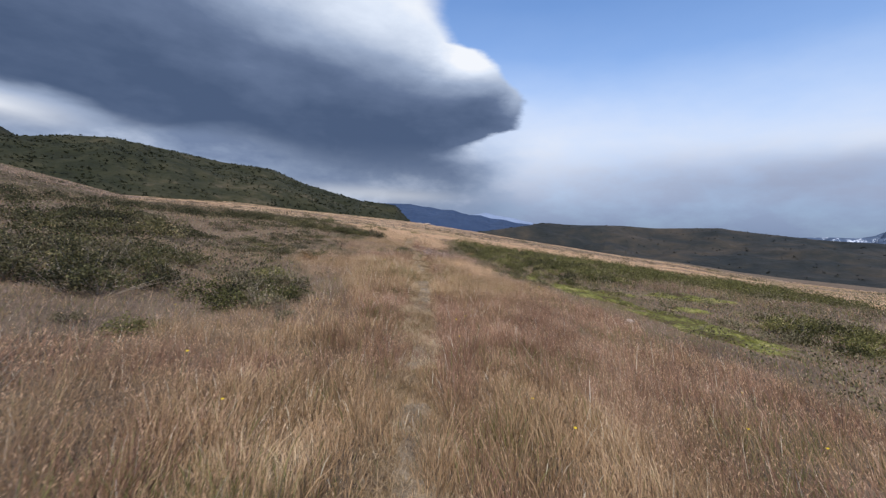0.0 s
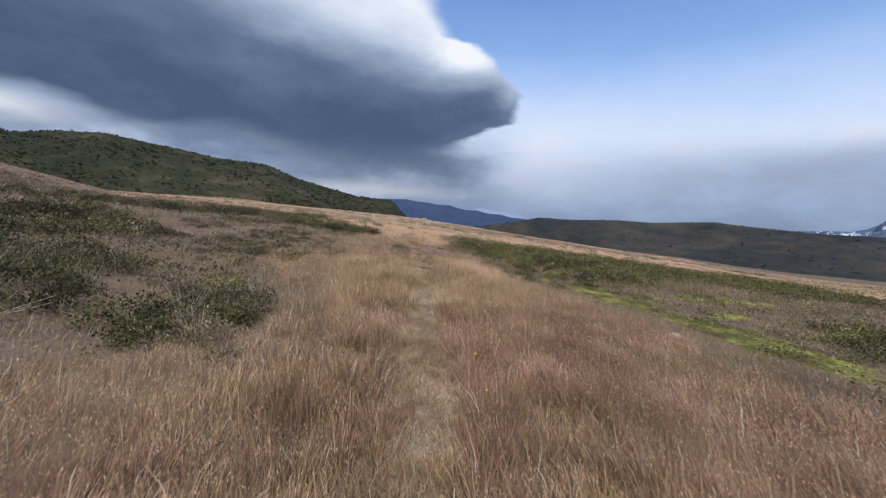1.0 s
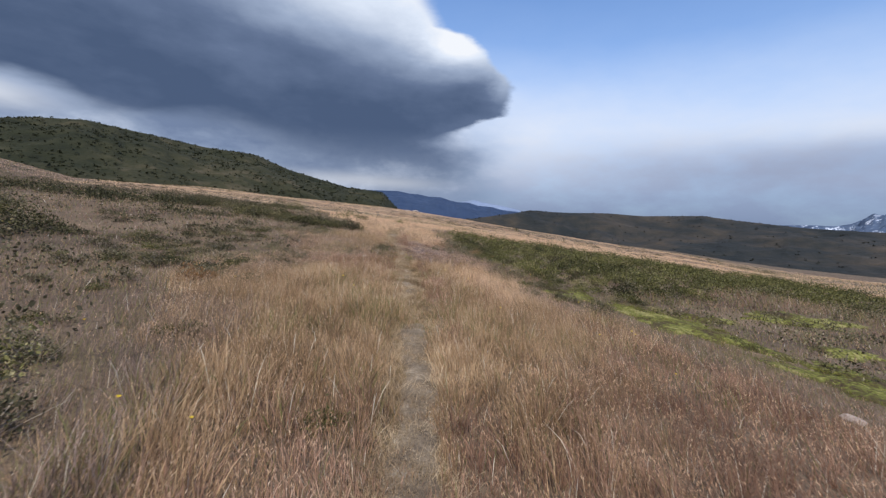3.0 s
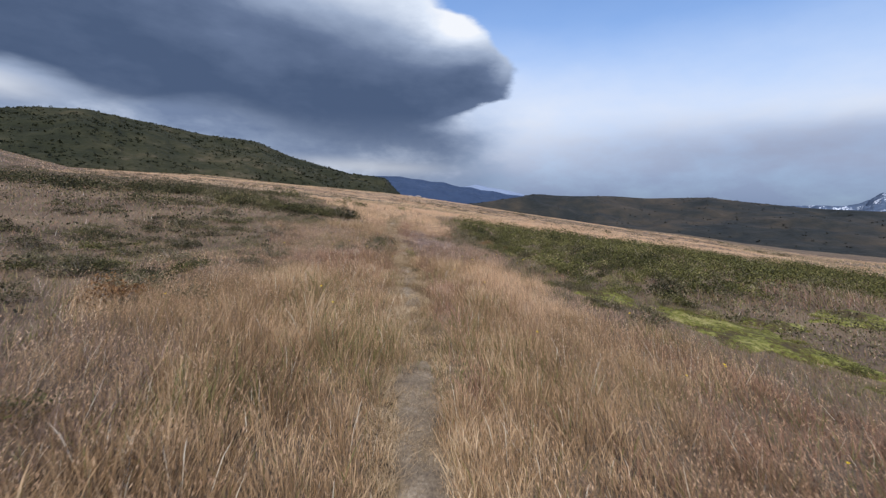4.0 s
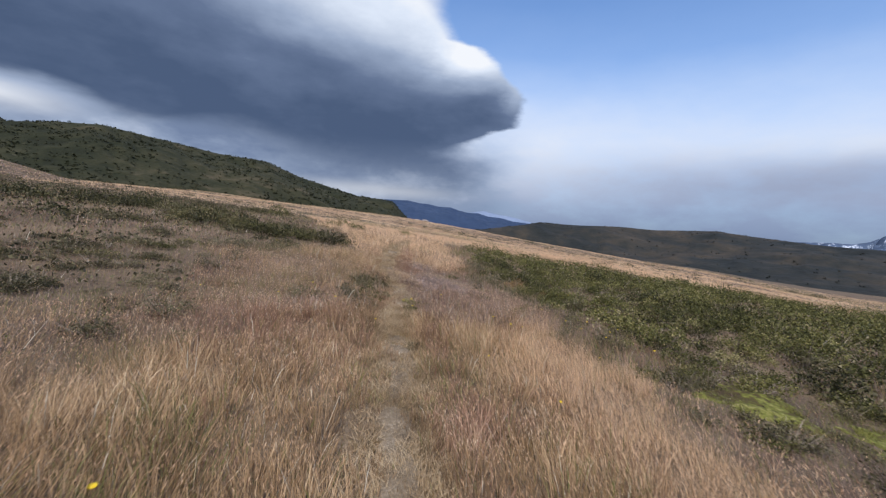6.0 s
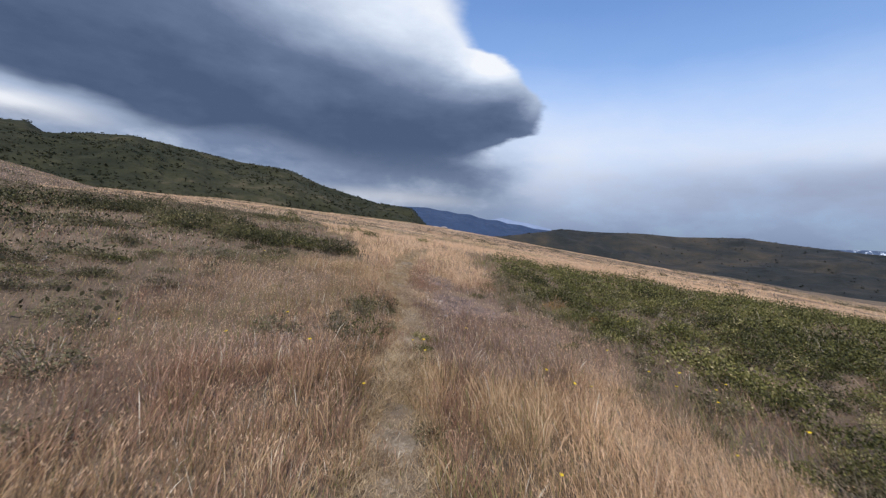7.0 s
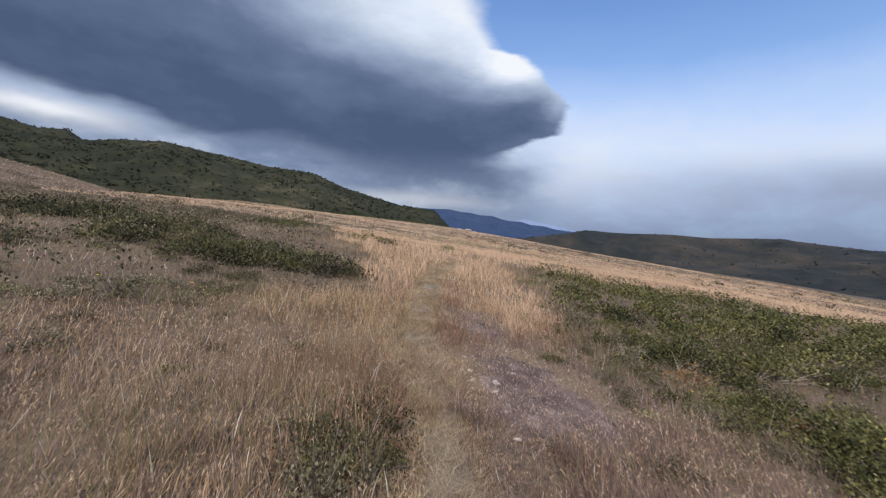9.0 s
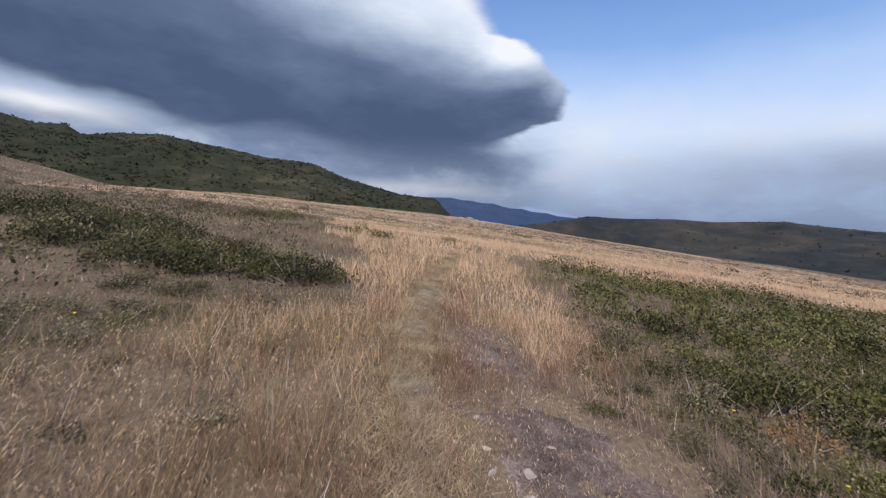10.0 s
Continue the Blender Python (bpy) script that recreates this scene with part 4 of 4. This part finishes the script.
def carpet(name, test, box, gap, lo, hi, leaves, material, label, leaf=0.078):
    """A far stretch of low bushes that grow into one another, as one mesh of leaf clumps."""
    x0, x1, y0, y1 = box
    n = int((x1 - x0) * (y1 - y0) / gap ** 2)
    x, y = RNG.uniform(x0, x1, n), RNG.uniform(y0, y1, n)
    k = test(x, y) > 0.15
    x, y = x[k], y[k]
    s = RNG.uniform(lo, hi, len(x))
    way = RNG.normal(0, 1, (len(x), leaves, 3))
    way[..., 2] = np.abs(way[..., 2])
    way /= np.linalg.norm(way, axis=2)[..., None]
    at = way * RNG.uniform(0.75, 1.1, (len(x), leaves, 1)) * np.array([0.6, 0.6, 0.42]) * s[:, None, None]
    at += np.stack([x, y, land(x, y)], 1)[:, None]
    v, f = leaf_quads(at.reshape(-1, 3), leaf)
    tagged(mesh_object(name, v, f, material), label, "shrubs", kind="stuff")


carpet("shrub_carpet", lambda x, y: np.minimum(mat_depth(x, y), np.maximum(x - 7.3, y - 23.7)) + 1.2 * np.minimum(0, value_noise(x, y, 2.2) - 0.35), (0, 24, 13, 37), 0.60, 0.3, 1.15, 130, M_LEAF, "green low shrubs growing into a carpet on the slope", 0.058)
carpet("heath_carpet", lambda x, y: heath(x, y) + 3.0 * (value_noise(x, y, 3.0) - 0.72), (-40, -3, 6, 50), 0.9, 0.4, 0.9, 44, M_DRYLEAF, "weathered grey-green heath shrubs scattered over the slope", 0.055)
carpet("heath_carpet", lambda x, y: np.minimum(heath(x, y), x - 4) + 3.0 * (value_noise(x, y, 3.0) - 0.72), (3, 20, 5, 22), 0.7, 0.4, 0.85, 55, M_DRYLEAF, "weathered grey-green heath shrubs scattered over the slope", 0.05)
carpet("dark_bushes", lambda x, y: np.minimum(np.minimum(-7.5 - x, y - 9), 30 - y) * 0.3 + 4.0 * (value_noise(x, y, 4.0) - 0.78), (-30, -7.5, 9, 30), 0.8, 0.5, 1.3, 110, M_DARKLEAF, "dark green bushes spreading over the rising slope", 0.066)
carpet("far_bushes", lambda x, y: 2.0 * (value_noise(x * 0.35, y * 1.3, 5.0) - 0.68), (-60, 60, 34, 105), 1.2, 0.4, 1.1, 40, M_DARKLEAF, "dark bushes dotted over the far tawny meadow")

for x, y, scale in ((1.5, 19.2, 0.75), (1.85, 19.6, 0.85), (1.45, 19.75, 0.6), (2.05, 19.05, 0.8), (1.7, 18.6, 0.7), (2.4, 18.4, 0.8), (-0.84, 17.0, 0.3), (-0.80, 16.6, 0.28), (-0.52, 16.05, 0.28), (-0.6, 17.0, 0.3)):
    plant("green", x, y, scale)
for x, y, scale in ((4.2, 13.9, 0.42), (5.3, 12.9, 0.5), (5.6, 13.3, 0.36), (4.6, 12.9, 0.3), (5.9, 11.4, 0.45), (6.3, 10.6, 0.5), (6.9, 9.4, 0.4), (5.8, 9.6, 0.32), (3.5, 14.6, 0.4), (2.7, 15.4, 0.45), (8.6, 15.6, 0.5), (9.6, 15.4, 0.6)):
    plant("dark", x, y, scale, 0.55)
for x, y, scale in ((1.35, 20.2, 0.9), (1.75, 19.3, 0.7), (-3.6, 11.5, 1.1)):
    plant("rust", x, y, scale)
for _ in range(46):
    y = RNG.uniform(15.5, 22)
    x = RNG.uniform(0.0, 2.3) + (0.9 if y < 18 else 0.0)
    plant(("green", "grey", "grey")[int(RNG.integers(0, 3))], float(x), float(y), RNG.uniform(0.22, 0.5), 0.9)
for _ in range(26):
    y = RNG.uniform(4, 19)
    x = np.interp(y, HEATH_LY, HEATH_LX) - RNG.uniform(-0.4, 1.8)
    plant(("green", "grey")[int(RNG.integers(0, 2))], float(x), float(y), RNG.uniform(0.3, 0.65), 0.9)

# ---- flowers, stones ----


def make_flower():
    """A yellow hawkbit: thin stem, disc of narrow petals, domed middle."""
    root = new("wildflower")
    v, f = sticks(np.array([[0, 0, -0.02], [0.012, 0.004, 0.14]]), np.array([[0.012, 0.004, 0.14], [0.016, 0.0, 0.27]]), 0.0028)
    mesh_object("stem", v, f, M_STEM, root, "thin green stem")
    n = 14
    a = np.arange(n) * math.tau / n
    tip = np.stack([0.016 + np.cos(a) * 0.019, np.sin(a) * 0.019, np.full(n, 0.281)], 1)
    mid1 = np.stack([0.016 + np.cos(a + 0.2) * 0.013, np.sin(a + 0.2) * 0.013, np.full(n, 0.279)], 1)
    mid2 = np.stack([0.016 + np.cos(a - 0.2) * 0.013, np.sin(a - 0.2) * 0.013, np.full(n, 0.277)], 1)
    hub = np.tile([0.016, 0.0, 0.270], (n, 1))
    mesh_object("petals", np.stack([hub, mid2, tip, mid1], 1).reshape(-1, 3), np.arange(4 * n).reshape(-1, 4), M_PETAL, root)
    bm = bmesh.new()
    bmesh.ops.create_icosphere(bm, subdivisions=1, radius=0.007, matrix=Matrix.Translation((0.016, 0, 0.274)) @ Matrix.Diagonal((1, 1, 0.6, 1)))
    me = bpy.data.meshes.new("flower_centre")
    bm.to_mesh(me)
    me.materials.append(M_PETAL)
    new("flower_centre", me).parent = root
    return tagged(root, "small yellow wildflower on a thin stem among dry grass", "flower", "yellow wildflowers")


flower = make_flower()
spots = [(0.75, 3.35), (0.95, 2.95), (2.6, 3.5), (3.3, 3.5), (-0.78, 16.1), (-0.74, 15.97), (-0.83, 16.18), (0.25, 15.8), (0.45, 15.7), (-1.05, 15.0), (1.35, 16.3), (1.5, 16.0), (1.7, 16.4), (1.75, 15.9), (1.95, 16.2), (1.2, 16.9), (2.5, 11.0), (2.7, 11.15), (-2.9, 11.2)]
for _ in range(36):
    y = RNG.uniform(2.5, 21)
    spots.append((trail(y) + RNG.choice([-1, 1], p=[0.3, 0.7]) * RNG.uniform(0.5, 3.8), y))
for k, (x, y) in enumerate(spots):
    m = pose(float(x), float(y), float(land(x, y)), RNG.uniform(-12, 12), RNG.uniform(-12, 12), RNG.uniform(0, 360))
    ob = flower if k == 0 else copy_thing(flower, m)
    ob.matrix_basis = m
    s = RNG.uniform(0.72, 1.0)
    ob.scale = (s, s, s)


def make_stone(x, y, size, seed, flat=0.6, name="stone", label="pale weathered stone lying on the dry ground"):
    """An angular stone, half sunk in the ground."""
    bm = bmesh.new()
    bmesh.ops.create_icosphere(bm, subdivisions=3, radius=size)
    for v in bm.verts:
        p = v.co / size
        for k in range(5):
            d = Vector((math.sin(seed * 7 + k * 2.4), math.cos(seed * 3 + k * 1.7), math.sin(k * 3.1 + seed))).normalized()
            over = p.dot(d) - 0.55
            if over > 0:
                p = p - d * over * 0.85
        p = p * (1 + 0.10 * noise.noise(p * 3 + Vector((seed, 0, 0))))
        v.co = Vector((p.x * 1.35, p.y * (0.8 + 0.3 * math.sin(seed * 1.7)), p.z * flat)) * size
    me = bpy.data.meshes.new(name)
    bm.to_mesh(me)
    me.materials.append(M_ROCK)
    ob = new(name, me)
    ob.matrix_basis = pose(x, y, float(land(x, y)) + size * flat * 0.35, 0, 0, seed * 77)
    return tagged(ob, label, "stone", "pale stones")


for k, (x, y, size) in enumerate(((-0.72, 19.26, 0.038), (-0.96, 19.43, 0.026), (-0.93, 19.2, 0.030), (-0.61, 18.32, 0.028), (-0.74, 19.05, 0.026), (-0.80, 19.15, 0.022), (-0.55, 19.6, 0.025), (-1.02, 19.8, 0.02), (-0.66, 18.7, 0.016), (-0.45, 18.9, 0.018), (4.3, 9.6, 0.09))):
    make_stone(x, y, size, k + 1)
for k, (x, y, size) in enumerate(((-5.2, 98.0, 0.55), (-3.6, 99.0, 0.8), (-2.4, 99.5, 0.5))):
    make_stone(x, y, size, k + 30, 0.4, "boulder", "low pale boulder at the far end of the meadow")


for key, obs in PATTERNS.items():
    for k, ob in enumerate(obs):
        if (*key.split("_"), k) not in USED:
            for o in (*ob.children, ob):
                bpy.data.objects.remove(o)

# ---- scrub on the hills ----


def clumps(name, surface_grid, count, size, material, label, crest=0.1, quads=9):
    """Many small uneven bushes over a hillside, each a handful of crossing leaves."""
    g = surface_grid
    rows, cols = 70, g.shape[1]
    i = np.where(RNG.random(count) < crest, rows - 1 - RNG.integers(0, 3, count), RNG.integers(1, rows - 1, count))
    j = RNG.integers(0, cols - 1, count)
    u, w = RNG.random(count)[:, None], RNG.random(count)[:, None]
    p = g[i, j] * (1 - u) + g[i, j + 1] * u
    p = p * (1 - w) + (g[i - 1, j] * (1 - u) + g[i - 1, j + 1] * u) * w
    keep = value_noise(p[:, 0], p[:, 1], size * 14) + RNG.uniform(-0.35, 0.35, count) > 0.34
    keep |= i >= rows - 3
    p = p[keep]
    s = size * RNG.uniform(0.35, 1.2, len(p)) ** 1.3
    at = np.repeat(p, quads, 0) + RNG.normal(0, 0.28, (len(p) * quads, 3)) * np.repeat(s, quads)[:, None] * [1.3, 1.3, 0.6]
    at[:, 2] += np.repeat(s, quads) * 0.25
    v, f = leaf_quads(at, 1.0, 0.1)
    v = v.reshape(-1, 4, 3)
    v = at[:, None] + (v - at[:, None]) * np.repeat(s, quads)[:, None, None] * [0.9, 0.9, 0.7]
    tagged(mesh_object(name, v.reshape(-1, 3), f, material), label, "scrub", kind="stuff")


clumps("hill_scrub", HILL_NEAR, 18000, 2.6, M_HEATHCLUMP, "dark green bushes scattered over the hillside", 0.05, 5)
clumps("hill_scrub", HILL_BEHIND, 1500, 8.0, M_HEATHCLUMP, "dark bushes on the hill shoulder", 0.2, 6)
clumps("valley_wood", HILL_VALLEY, 5200, 3.2, M_WOODCLUMP, "dark woodland covering the hill across the valley", 0.75, 6)
